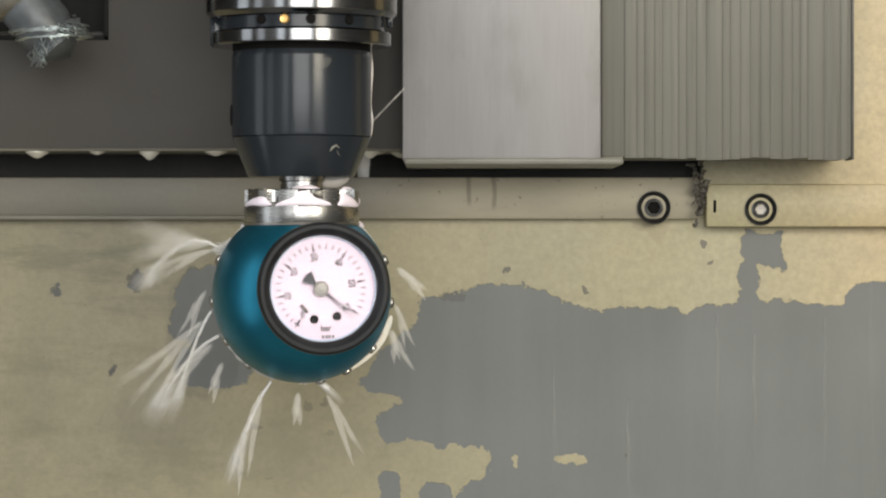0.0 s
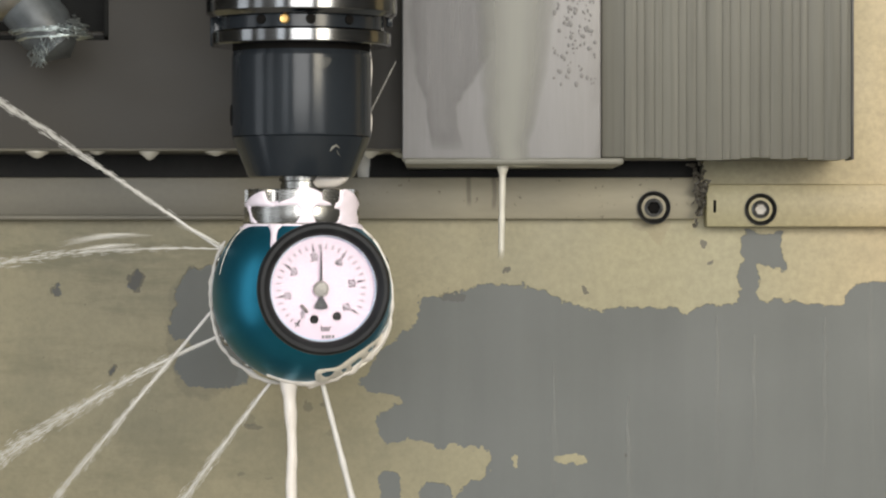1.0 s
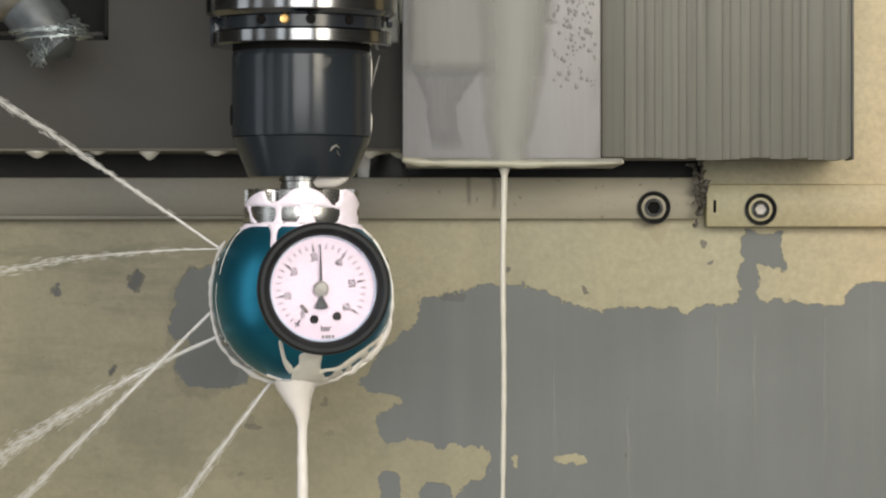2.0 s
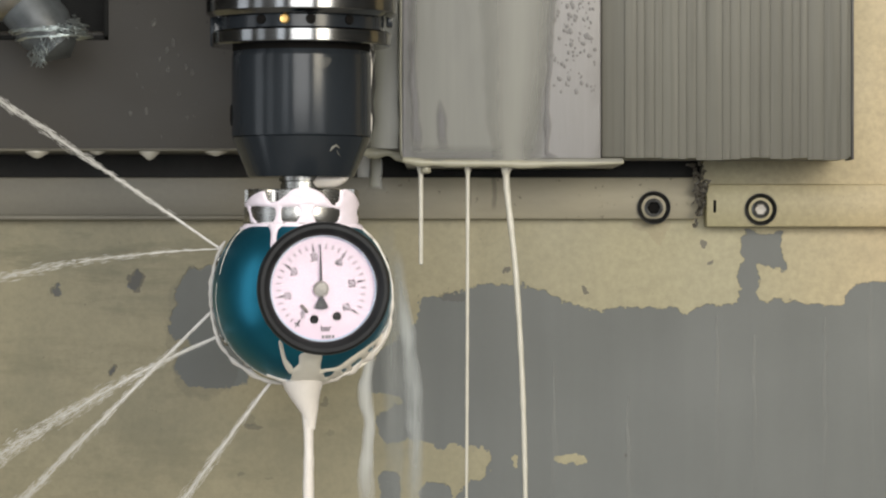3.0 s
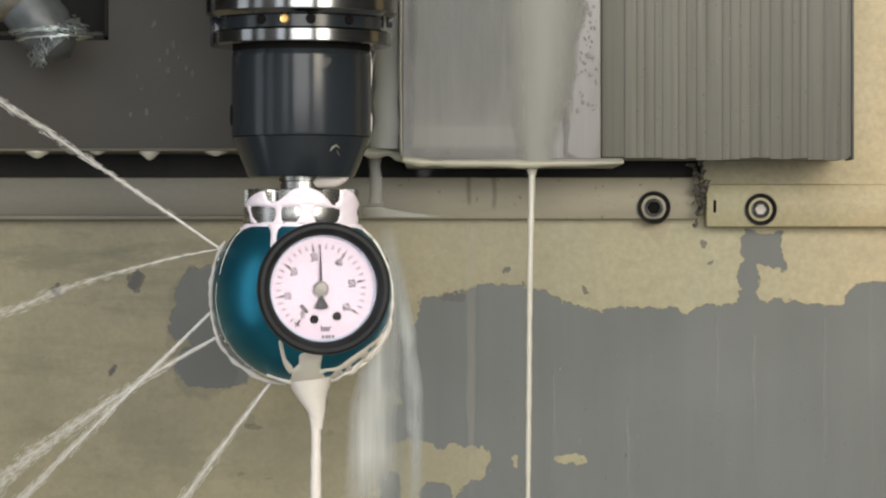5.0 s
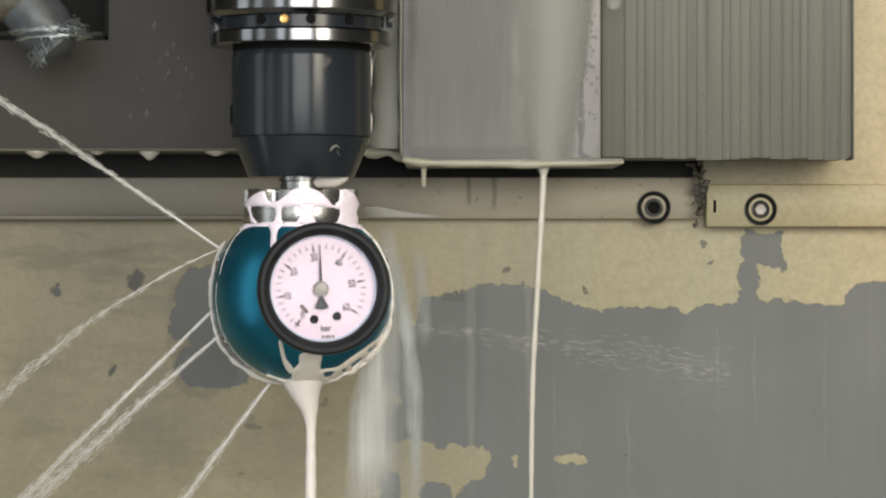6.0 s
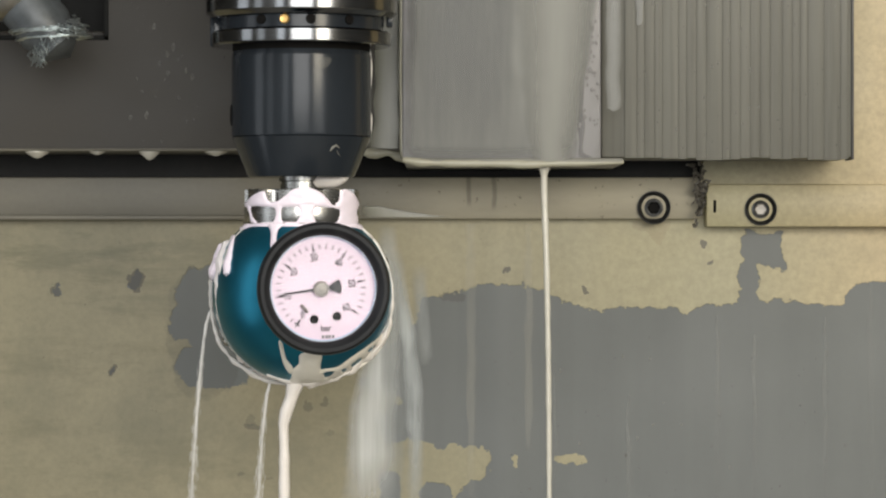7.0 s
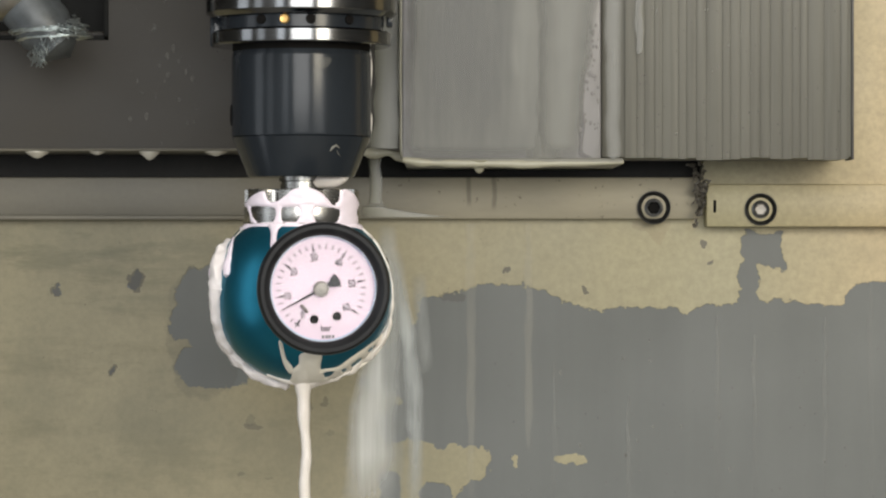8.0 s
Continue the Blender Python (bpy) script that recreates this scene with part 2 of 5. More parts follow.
    paint = s.mix(s.m("MULTIPLY", speck, 0.5), paint, (0.07, 0.06, 0.04))
    paint = s.mix(s.m("MULTIPLY", s.ramp(grain, 0.35, 0.75), 0.3), paint, (0.12, 0.11, 0.065))
    grey = s.mix(s.m("MULTIPLY", streak, 0.8), (0.111, 0.119, 0.116), (0.148, 0.157, 0.15))
    grey = s.mix(s.m("MULTIPLY", grain, 0.2), grey, (0.09, 0.09, 0.087))
    height = s.m("MULTIPLY", grain, 0.12)
    color = paint
    rough = s.m("ADD", 0.33, s.m("MULTIPLY", cloud, 0.25))
    if patches:
        top = curve(u, 1568, [(0, 560), (690, 556), (735, 540), (800, 522), (835, 516), (880, 502), (920, 508), (1000, 530), (1060, 543),
                              (1170, 550), (1230, 552), (1280, 540), (1330, 530), (1400, 527), (1430, 536), (1490, 534), (1515, 502), (1568, 498)], 882)
        left = curve(v, 882, [(0, 740), (530, 740), (560, 742), (600, 700), (640, 662), (675, 640), (690, 660), (700, 704), (725, 700), (745, 670),
                              (775, 684), (788, 770), (802, 868), (832, 862), (858, 825), (882, 800)], 1568)
        mask = s.m("MULTIPLY", step(v, top), step(u, left))
        def rect(ua, ub, va, vb):
            return s.m("MULTIPLY", s.m("MULTIPLY", step(u, ua), step(ub, u)), s.m("MULTIPLY", step(v, va), step(vb, v)))
        tab = s.m("MAXIMUM", rect(1314, 1384, 403, 474), rect(1308, 1346, 470, 560))
        for shape in (tab, oval(372, 545, 58, 78), oval(338, 572, 42, 34), oval(378, 650, 72, 38), oval(240, 488, 9, 17), oval(230, 506, 10, 9), oval(101, 508, 11, 6), oval(196, 657, 5, 5),
                      oval(688, 866, 22, 34), oval(768, 880, 26, 30)):
            mask = s.m("MAXIMUM", mask, shape)
        for shape in (oval(1010, 817, 27, 9), oval(908, 815, 6, 8)):
            mask = s.m("MULTIPLY", mask, s.m("SUBTRACT", 1, shape))
        color = s.mix(mask, paint, grey)
        rust = s.m("MULTIPLY", s.m("MAXIMUM", oval(1152, 400, 30, 12), oval(1165, 412, 10, 18)), 0.16)
        color = s.mix(rust, color, (0.16, 0.085, 0.03))
        for cu, cv, ru, rv in ((1243, 438, 5, 9), (1258, 467, 4, 4), (1036, 508, 5, 5), (895, 471, 4, 5), (1113, 806, 4, 4)):
            color = s.mix(s.m("MULTIPLY", oval(cu, cv, ru, rv), 0.8), color, (0.055, 0.048, 0.036))
        for cu, cv, ru, rv, f in ((800, 527, 26, 7, 0.4), (238, 495, 16, 26, 0.7), (98, 508, 13, 8, 0.6), (196, 657, 8, 8, 0.6), (446, 749, 18, 6, 0.5), (446, 741, 9, 7, 0.3), (545, 724, 10, 8, 0.4), (577, 713, 7, 7, 0.45), (424, 844, 6, 5, 0.4), (475, 846, 5, 4, 0.3), (590, 772, 8, 5, 0.25), (362, 590, 70, 120, 0.22)):
            color = s.mix(s.m("MULTIPLY", oval(cu, cv, ru, rv), f), color, (0.055, 0.048, 0.036))
        height = s.m("SUBTRACT", height, mask)
        rough = s.m("ADD", rough, s.m("MULTIPLY", mask, 0.06))
    s.set(color, rough, 0.0)
    s.bump(height, 0.35, 0.0005)
    return s.mat


def rail_steel():
    """Oiled steel, olive and lighter towards one end, with brown specks and two dark drip marks."""
    s = Nodes("oiled_rail_steel")
    pos = s.place(local=False)
    sep = s.node("ShaderNodeSeparateXYZ")
    s.put(pos, sep.inputs[0])
    unit = mm(1, 0.128)
    u = s.m("ADD", s.m("DIVIDE", sep.outputs[0], unit), 784)
    v = s.m("SUBTRACT", 441, s.m("DIVIDE", s.m("SUBTRACT", sep.outputs[2], Z0), unit))
    cloud, grain = s.noise(s.place((1, 1, 4), local=False), 30, 4), s.noise(pos, 500, 4)
    steel = s.mix(s.m("ADD", s.m("MULTIPLY", cloud, 0.7), s.m("MULTIPLY", grain, 0.3)), (0.095, 0.088, 0.07), (0.185, 0.17, 0.132))
    # olive of the paint, lifted to offset shading from the covers
    olive_end = s.mix(cloud, (0.235, 0.21, 0.155), (0.36, 0.33, 0.245))
    part_way = s.m("MULTIPLY", s.ramp(u, 620, 800), s.m("ADD", 0.75, s.m("MULTIPLY", cloud, 0.3)))
    color = s.mix(part_way, steel, olive_end)
    specks = s.m("MULTIPLY", s.ramp(s.noise(pos, 420, 3), 0.66, 0.72), s.ramp(u, 560, 720))
    color = s.mix(s.m("MULTIPLY", specks, 0.6), color, (0.07, 0.05, 0.03))
    wob = s.m("ADD", u, s.m("MULTIPLY", s.m("SUBTRACT", s.noise(pos, 90, 3), 0.5), 8))
    for place, low in ((830, 368), (874, 374)):
        near = s.ramp(s.m("ABSOLUTE", s.m("SUBTRACT", wob, place)), 6, 2)
        color = s.mix(s.m("MULTIPLY", s.m("MULTIPLY", near, s.ramp(v, low, low - 12)), 0.5), color, (0.07, 0.055, 0.04))
    s.set(color, s.m("ADD", 0.42, s.m("MULTIPLY", cloud, 0.16)), 0.1)
    s.bump(grain, 0.08, 0.0004)
    return s.mat


M_RAILBAR = rail_steel()
WALL_Y = 0.135
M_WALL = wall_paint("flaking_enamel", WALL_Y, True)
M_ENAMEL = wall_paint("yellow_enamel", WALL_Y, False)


def coolant(name, color, rough, cover, streaks=0.0, stretch=0.06, blotch=0.0):
    """Milky coolant: opaque foam, or a thin film that lets the sheet behind show."""
    s = Nodes(name)
    vec = s.place((1, 1, stretch if streaks else 1), local=True)
    wave = s.noise(vec, 260, 3)
    tone = s.mix(wave, tuple(c * 0.86 for c in color), color)
    if blotch:
        wet = s.ramp(s.noise(s.place((1, 1, 0.3), local=True), 48, 3), 0.46, 0.68)
        tone = s.mix(s.m("MULTIPLY", wet, blotch), tone, tuple(c * 0.45 for c in color))
    s.set(tone, rough, 0.0)
    s.bsdf.inputs["Specular IOR Level"].default_value = 0.5
    if not streaks:
        s.bump(s.noise(vec, 900, 2), 0.12, 0.0006)
    if cover < 1:
        clear, both = s.node("ShaderNodeBsdfTransparent"), s.node("ShaderNodeMixShader")
        fac = s.m("MINIMUM", s.m("ADD", cover, s.m("MULTIPLY", s.m("SUBTRACT", wave, 0.5), streaks)), 1.0)
        if streaks:
            thick = s.node("ShaderNodeAttribute")
            thick.attribute_name = "thickness"
            fac = s.m("MULTIPLY", fac, thick.outputs["Fac"])
        s.put(s.m("MAXIMUM", fac, 0.0), both.inputs[0])
        s.put(clear.outputs[0], both.inputs[1])
        s.put(s.bsdf.outputs[0], both.inputs[2])
        s.put(both.outputs[0], s.out.inputs["Surface"])
    return s.mat


# white foam; the pink of clipped highlights sits in its colour
M_FOAM = coolant("coolant_foam", (0.95, 0.845, 0.93), 0.3, 1.0)
M_STREAM = coolant("coolant_stream", (0.68, 0.65, 0.565), 0.25, 0.92)
M_JET = coolant("coolant_jet", (0.78, 0.76, 0.73), 0.25, 0.9)
M_CREAM = coolant("cream_foam", (0.84, 0.785, 0.73), 0.3, 1.0)
M_VEIL = coolant("cream_veil", (0.93, 0.88, 0.77), 0.3, 0.92)
M_WETRIM = coolant("wet_rim", (0.86, 0.81, 0.76), 0.15, 0.6)
M_LATE = coolant("drying_foam", (0.90, 0.84, 0.82), 0.35, 1.0)
M_MIST = coolant("coolant_mist", (0.82, 0.80, 0.75), 0.4, 0.55)
M_HAZE = coolant("coolant_haze", (0.82, 0.79, 0.73), 0.4, 0.15)
M_FILM = coolant("coolant_film", (0.124, 0.121, 0.094), 0.33, 0.95, 0.12, 0.06, 0.5)
M_RUN = coolant("coolant_run", (0.158, 0.152, 0.114), 0.3, 0.9, 0.15)
# lighter copy of the coolant film, offsetting the tool's shadow on it
M_LIP = coolant("lightened_coolant", (0.26, 0.249, 0.182), 0.25, 0.93, 0.2)
M_WASH = coolant("coolant_wash", (0.44, 0.46, 0.44), 0.25, 0.42, 0.9)
M_DROP = surface("brown_coolant_drop", (0.165, 0.155, 0.15), (0.095, 0.088, 0.084), 0.4)
M_FAINT = coolant("dried_coolant", (0.34, 0.35, 0.33), 0.5, 0.34, 0.4)
M_TRACE = coolant("pale_trace", (0.62, 0.595, 0.50), 0.4, 0.16, 0.3)
M_WASHB = coolant("white_coolant_wash", (0.88, 0.85, 0.76), 0.25, 0.78, 0.4, 0.1)
M_WASHD = coolant("milky_wash", (0.80, 0.81, 0.78), 0.25, 0.68, 0.6, 0.08)
M_RUNBEAD = coolant("coolant_bead", (0.37, 0.352, 0.27), 0.25, 1.0)
M_LIPBEAD = coolant("grey_coolant_bead", (0.175, 0.168, 0.125), 0.3, 1.0)
M_FLECK = coolant("coolant_fleck", (0.34, 0.335, 0.30), 0.4, 0.2)
M_FLECKPALE = coolant("dried_fleck", (0.20, 0.19, 0.165), 0.5, 0.2)
M_THIN = coolant("thin_coolant", (0.20, 0.20, 0.178), 0.3, 0.6, 0.4)
M_WASHC = coolant("blue_white_wash", (0.58, 0.61, 0.60), 0.25, 0.62, 1.0, 0.13)
M_OLIVE = coolant("olive_coolant", (0.068, 0.066, 0.050), 0.3, 0.5, 0.9, 0.1, 0.5)
M_WET = coolant("wet_sheen", (0.075, 0.066, 0.058), 0.3, 0.75, 0.7)


def glass_pane():
    s = Nodes("gauge_glass")
    clear, gloss, both, fres = (s.node("ShaderNode" + k) for k in ("BsdfTransparent", "BsdfGlossy", "MixShader", "Fresnel"))
    gloss.inputs["Roughness"].default_value = 0.03
    fres.inputs["IOR"].default_value = 1.16
    s.put(fres.outputs[0], both.inputs[0])
    s.put(clear.outputs[0], both.inputs[1])
    s.put(gloss.outputs[0], both.inputs[2])
    s.put(both.outputs[0], s.out.inputs["Surface"])
    return s.mat


M_GLASS = glass_pane()


# ------------------------------------------------------------------ the setting
def slab(name, lo, hi, material, label, bevel=0.0, category="wall"):
    mid = Vector([(a + b) / 2 for a, b in zip(lo, hi)])
    bm = block([a - m for a, m in zip(lo, mid)], [b - m for b, m in zip(hi, mid)], bevel)
    ob = part(name, bm, material)
    ob.location = mid
    return tagged(ob, label, category, kind="structure")


RAIL_TOP, RAIL_LOW = at(0, 314, 0.128).z, at(0, 388, 0.128).z
SPLIT = at(1244, 0, WALL_Y).x
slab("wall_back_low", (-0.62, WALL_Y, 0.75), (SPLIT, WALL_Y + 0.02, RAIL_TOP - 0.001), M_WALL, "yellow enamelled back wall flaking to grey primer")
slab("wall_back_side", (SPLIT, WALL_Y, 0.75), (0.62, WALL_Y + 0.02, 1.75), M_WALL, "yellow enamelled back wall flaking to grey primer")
slab("wall_cavity", (-0.62, 0.30, 0.75), (0.62, 0.32, 1.75), M_DARK, "rear wall behind the covers, near black for the unlit gap")
# backing slab added in the gap; its colour carries the shade
slab("gap_backing", (-0.62, 0.150, RAIL_TOP - 0.002), (SPLIT, 0.165, RAIL_TOP + 0.016), M_DARK, "added backing behind the rail, near black for the gap's shade")
slab("wall_left", (-0.64, -2.2, 0.70), (-0.62, 0.32, 2.0), M_SIDE, "dark grey side wall of the enclosure")
slab("wall_right", (0.62, -2.2, 0.70), (0.64, 0.32, 2.0), M_SIDE, "dark grey side wall of the enclosure")
slab("wall_front", (-0.64, -2.22, 0.70), (0.64, -2.2, 2.0), M_ROOM, "grey painted wall of the workshop")
slab("floor", (-0.64, -2.2, 0.68), (0.64, 0.32, 0.70), M_FLOOR, "grey machine bed wet with coolant", category="floor")
slab("ceiling", (-0.64, -2.2, 2.0), (0.64, 0.32, 2.02), M_ROOM, "grey painted enclosure ceiling", category="ceiling")


# left cover: dark sheet with a square recess at its end
def left_cover():
    y, back = 0.100, 0.24
    lo, hi = at(-700, 0, y).x, at(711, 0, y).x
    base, top = at(0, 268, y).z, 1.60
    ob = thing("sheet_cover", ((lo + hi) / 2, y, base), "dark grey sheet steel cover with a square recess", "machine cover")
    x1, z1 = at(192, 0, y).x, at(0, 71, y).z
    x0, z2 = at(-160, 0, y).x, at(0, -160, y).z
    lip = mm(5, y)
    # one sheet with a square hole: ring of corners, front and back
    bm = bmesh.new()
    outer, inner = [(lo, base + lip), (hi, base + lip), (hi, top), (lo, top)], [(x0, z1), (x1, z1), (x1, z2), (x0, z2)]
    fo, fi, bo, bi = ([bm.verts.new((x, d, z)) for x, z in ring] for ring, d in ((outer, y), (inner, y), (outer, back), (inner, back)))
    for i in range(4):
        j = (i + 1) % 4
        for a, c in ((fo, fi), (bo, bi), (fo, bo), (fi, bi)):
            bm.faces.new([a[i], a[j], c[j], c[i]])
    part("body", bm, M_PANEL, ob, world_space=True)
    part("folded_lip", block((lo, y - 0.0012, base), (hi, back, base + lip), 0.0006), M_RAIL, ob, "dull bare folded edge", world_space=True)
    bm = block((x1 - mm(9), y - 0.0006, z1), (x1, y + 0.02, z2), 0.0003)
    block((x0, y - 0.0006, z1), (x1, y + 0.02, z1 + mm(9)), 0.0003, bm)
    part("recess_seal", bm, M_PANEL_LINE, ob, "black rubber seal", world_space=True)
    # near-black back holds the recess's shade in its colour
    part("recess_back", block((x0, y + 0.022, z1), (x1, y + 0.03, z2)), M_PANEL_LINE, ob, "recess back, near black for the shade inside", world_space=True)
    part("recess_ledge", block((x0, y + 0.008, z1 + mm(5)), (x1 - mm(12), y + 0.022, z1 + mm(20)), 0.001), M_PANEL, ob, "dull steel ledge", world_space=True)


left_cover()


def bare_cover():
    """The bare sheet with a rounded near edge and a return at the foot."""
    y = 0.070
    x0, x1, base = at(712, 0, y).x, at(1064, 0, y).x, at(0, 292, y).z
    ob = thing("bare_sheet_cover", ((x0 + x1) / 2, y, base), "bare brushed steel cover streaked with coolant", "machine cover")
    part("sheet", block((x0, y, base + mm(10)), (x1, 0.26, 1.60), 0.0007, seg=3), M_BARE, ob, world_space=True)
    part("foot_return", block((x0 + mm(3), y - 0.0014, base), (at(1104, 0, y).x, 0.26, base + mm(13)), 0.0012), M_FOOT, ob, "pale folded foot of the sheet", world_space=True)


def ribbed_cover():
    y = 0.082
    x0, x1, base = at(1064, 0, y).x, at(1510, 0, y).x, at(0, 283, y).z
    ob = thing("ribbed_cover", ((x0 + x1) / 2, y, base), "grey ribbed telescopic way cover with oily upright folds", "machine cover")
    part("body", block((x0, y + 0.0008, base + mm(4)), (x1, 0.128, 1.60), 0.001), M_RIB, ob, world_space=True)
    x, rng = x0 + 0.009, random.Random(5)
    while x < x1 - 0.003:
        w = min(rng.choice((0.0030, 0.0038, 0.0046, 0.0062)), x1 - x - 0.0012)
        d = rng.uniform(0.0, 0.0001)
        part("fold", block((x, y + d, base + rng.uniform(-0.0002, 0.0009)), (x + w, y + 0.0035, 1.598), 0.00016), M_RIB, ob, world_space=True)
        x += w
    part("end_strip", block((x1 - 0.0006, y - 0.0003, base), (x1 + 0.0003, y + 0.02, 1.599), 0.0003), M_GROOVE, ob, "dark end strip", world_space=True)


bare_cover()
ribbed_cover()


def screw(place, r, label, socket):
    """A socket head screw sunk in its counterbore."""
    ob = thing("socket_screw", place, label, "screw", "screws of the guide rail", turn=(90, 0, 0))
    # rim coloured darker than the screw head
    part("counterbore", lathe([(r, 0.0), (r * 1.02, 0.0012), (r * 0.96, 0.0015), (r * 0.89, 0.0004), (r * 0.88, 0.0), (r * 0.88, -0.001)], 48), M_RIMSTEEL, ob, "dark rim")
    part("head", lathe([(r * 0.9, -0.001), (r * 0.88, 0.0006), (r * 0.85, 0.0009), (r * 0.60, -0.0012), (r * 0.58, -0.0002), (r * 0.56, 0.0006), (r * 0.44, 0.0009), (r * 0.36, 0.0007)], 48), M_SCREW, ob)
    part("hex_socket", lathe([(r * 0.40, 0.0010), (r * 0.34, 0.0004), (r * 0.1, 0.0002), (0, 0.0002)], 6), socket, ob, "hexagon socket")
    return ob


def rails():
    y = 0.128
    x0, x1 = at(-900, 0, y).x, at(1236, 0, y).x
    ob = thing("guide_rail", ((x0 + x1) / 2, y, RAIL_LOW), "oily grey steel guide rail under the covers", "rail")
    part("bar", block((x0, y, RAIL_LOW), (x1, WALL_Y + 0.03, RAIL_TOP), 0.0007), M_RAILBAR, ob, world_space=True)
    part("lower_edge", block((x0, y - 0.0008, RAIL_LOW - 0.0004), (at(470, 0, y).x, y + 0.004, RAIL_LOW + 0.0016), 0.0006), M_RAIL, ob, "bright worn lower edge", world_space=True)
    y2 = 0.124
    xa, xb = at(1250, 0, y2).x, 0.62
    ob = thing("painted_strip", ((xa + xb) / 2, y2, at(0, 402, y2).z), "yellow painted strip with a sunk screw", "strip")
    part("bar", block((xa, y2, at(0, 402, y2).z), (xb, WALL_Y + 0.001, at(0, 326, y2).z), 0.0009), M_ENAMEL, ob, world_space=True)
    part("slot", block((at(1262, 0, y2).x, y2 - 0.0003, at(0, 377, y2).z), (at(1268, 0, y2).x, y2 + 0.002, at(0, 354, y2).z), 0.0005), M_HOLE, ob, "small black slot", world_space=True)
    screw(at(1157, 368, y), mm(29, y), "socket head screw sunk in a dark counterbore", M_HOLE)
    # paler socket material puts this screw's centre highlight into colour
    screw(at(1346, 371, y2), mm(28, y2), "socket head screw in a painted strip, highlight in its socket colour", M_HUB)


rails()


# ------------------------------------------------------------------ the tool
AX = at(533.5, 0).x


def tool_holder():
    def z(v):
        return at(0, v).z
    base = z(312)
    ob = thing("tool_holder", (AX, 0, base), "black steel tool holder with a ground bright flange", "tool holder")

    def turned(name, profile, material, label="", parent=ob, n=128):
        # v is where the front of that radius shows in the elevation
        return part(name, lathe([(mm(r), at(0, v, -mm(r)).z - base) for r, v in profile], n), material, parent, label, smooth=11)

    turned("taper_nose", [(0, 312), (92, 312), (94, 310), (122, 243), (123, 240), (110, 238)], M_BLACK)
    turned("shank", [(118, 241), (123, 238), (123.5, 234), (123.5, 95), (121, 84), (110, 82)], M_BLACK)
    # near-black ring paints the shadow under the lower flange
    turned("collar_shadow", [(110, 87), (121.5, 85), (121.5, 74), (110, 72)], M_HOLE, "undercut, near black for the flange's shadow")
    turned("lower_flange", [(116, 76), (153, 73.5), (157.5, 71.5), (158.5, 69.5), (158.5, 50), (155, 47), (140, 45)], M_STEEL, "ground bright flange ring")
    groove = turned("gripper_groove", [(140, 50), (146, 47), (146, 25), (150, 21), (140, 19)], M_BLACK, "dark groove between the rings")
    turned("upper_flange", [(140, 24), (160, 22), (167.5, 14.5), (169, 12), (169, -40), (160, -60), (120, -64), (120, -260), (0, -260)], M_STEEL, "ground bright flange ring")
    # holes are raised caps; their black stands for the shade inside
    for u, mat, lab in ((462, M_HOLE, "black cap for the shade in a drilled hole"), (504, M_BRASS, "brass plug"), (550, M_HOLE, "black cap for the shade in a drilled hole"), (617, M_HOLE, "black cap for the shade in a drilled hole")):
        s = (at(u, 0, -mm(140)).x - AX) / mm(146)
        a = math.asin(s)
        hole = part("brass_plug" if mat is M_BRASS else "drilled_hole", lathe([(mm(9), -0.001), (mm(8.5), 0.0005), (mm(7), 0.0008), (0, 0.0006)], 24), mat, groove, lab)
        hole.matrix_basis = pose(mm(146) * s, -mm(146) * math.cos(a), at(0, 33, -mm(146)).z - base, 90, 0, math.degrees(a))
    # added black blocks stand for the flange's dark drive notches
    for sgn in (-1, 1):
        key = block((-mm(161), -mm(14), z(84) - base), (-mm(140), mm(20), z(30) - base), 0.0006) if sgn < 0 else \
            block((mm(150), -mm(4), z(48) - base), (mm(161), mm(30), z(22) - base), 0.0006)
        part("notch_block", key, M_BLACK, ob, "black block standing for the dark drive notch")
    clamp = lathe([(mm(20), 0), (mm(20), 0.0016), (mm(16), 0.002), (mm(8), 0.002), (mm(7), 0.0006), (0, 0.0004)], 32)
    ob2 = part("clamp_screw", clamp, M_HOLE, ob, "black clamping screw in the shank")
    ob2.matrix_basis = pose(-mm(115), -mm(8), z(205) - base, 0, -90, 0)
    def chip(u, v, lift=0.6):
        r = 123 - (v - 241) * 0.43 + lift
        x = u - 533.5
        return Vector((mm(x), -mm(math.sqrt(r * r - x * x)), z(v) - base))
    scar = tube([chip(586, 272), chip(592, 264), chip(598, 260), chip(604, 266)], [0.0002, 0.0006, 0.0005, 0.0002], 6)
    tube([chip(596, 264), chip(601, 274), chip(606, 282)], [0.0002, 0.0003, 0.0002], 6, scar)
    tube([chip(592, 286), chip(598, 281), chip(604, 286)], [0.0001, 0.0002, 0.0001], 6, scar)
    part("paint_chip", scar, M_FOOT, ob, "bright scar in the black finish")
    return ob


tool_holder()


def spindle():
    ob = thing("spindle", (AX, 0, 2.0), "grey machine spindle nose above the tool holder", "spindle")
    part("nose", lathe([(0, -0.69), (mm(120), -0.69), (mm(185), -0.685), (mm(230), -0.62), (mm(320), -0.60), (mm(320), 0.0), (0, 0.0)], 96), M_STEEL_DULL, ob)


spindle()

BALL = at(534, 520)
BALL_R = mm(158)


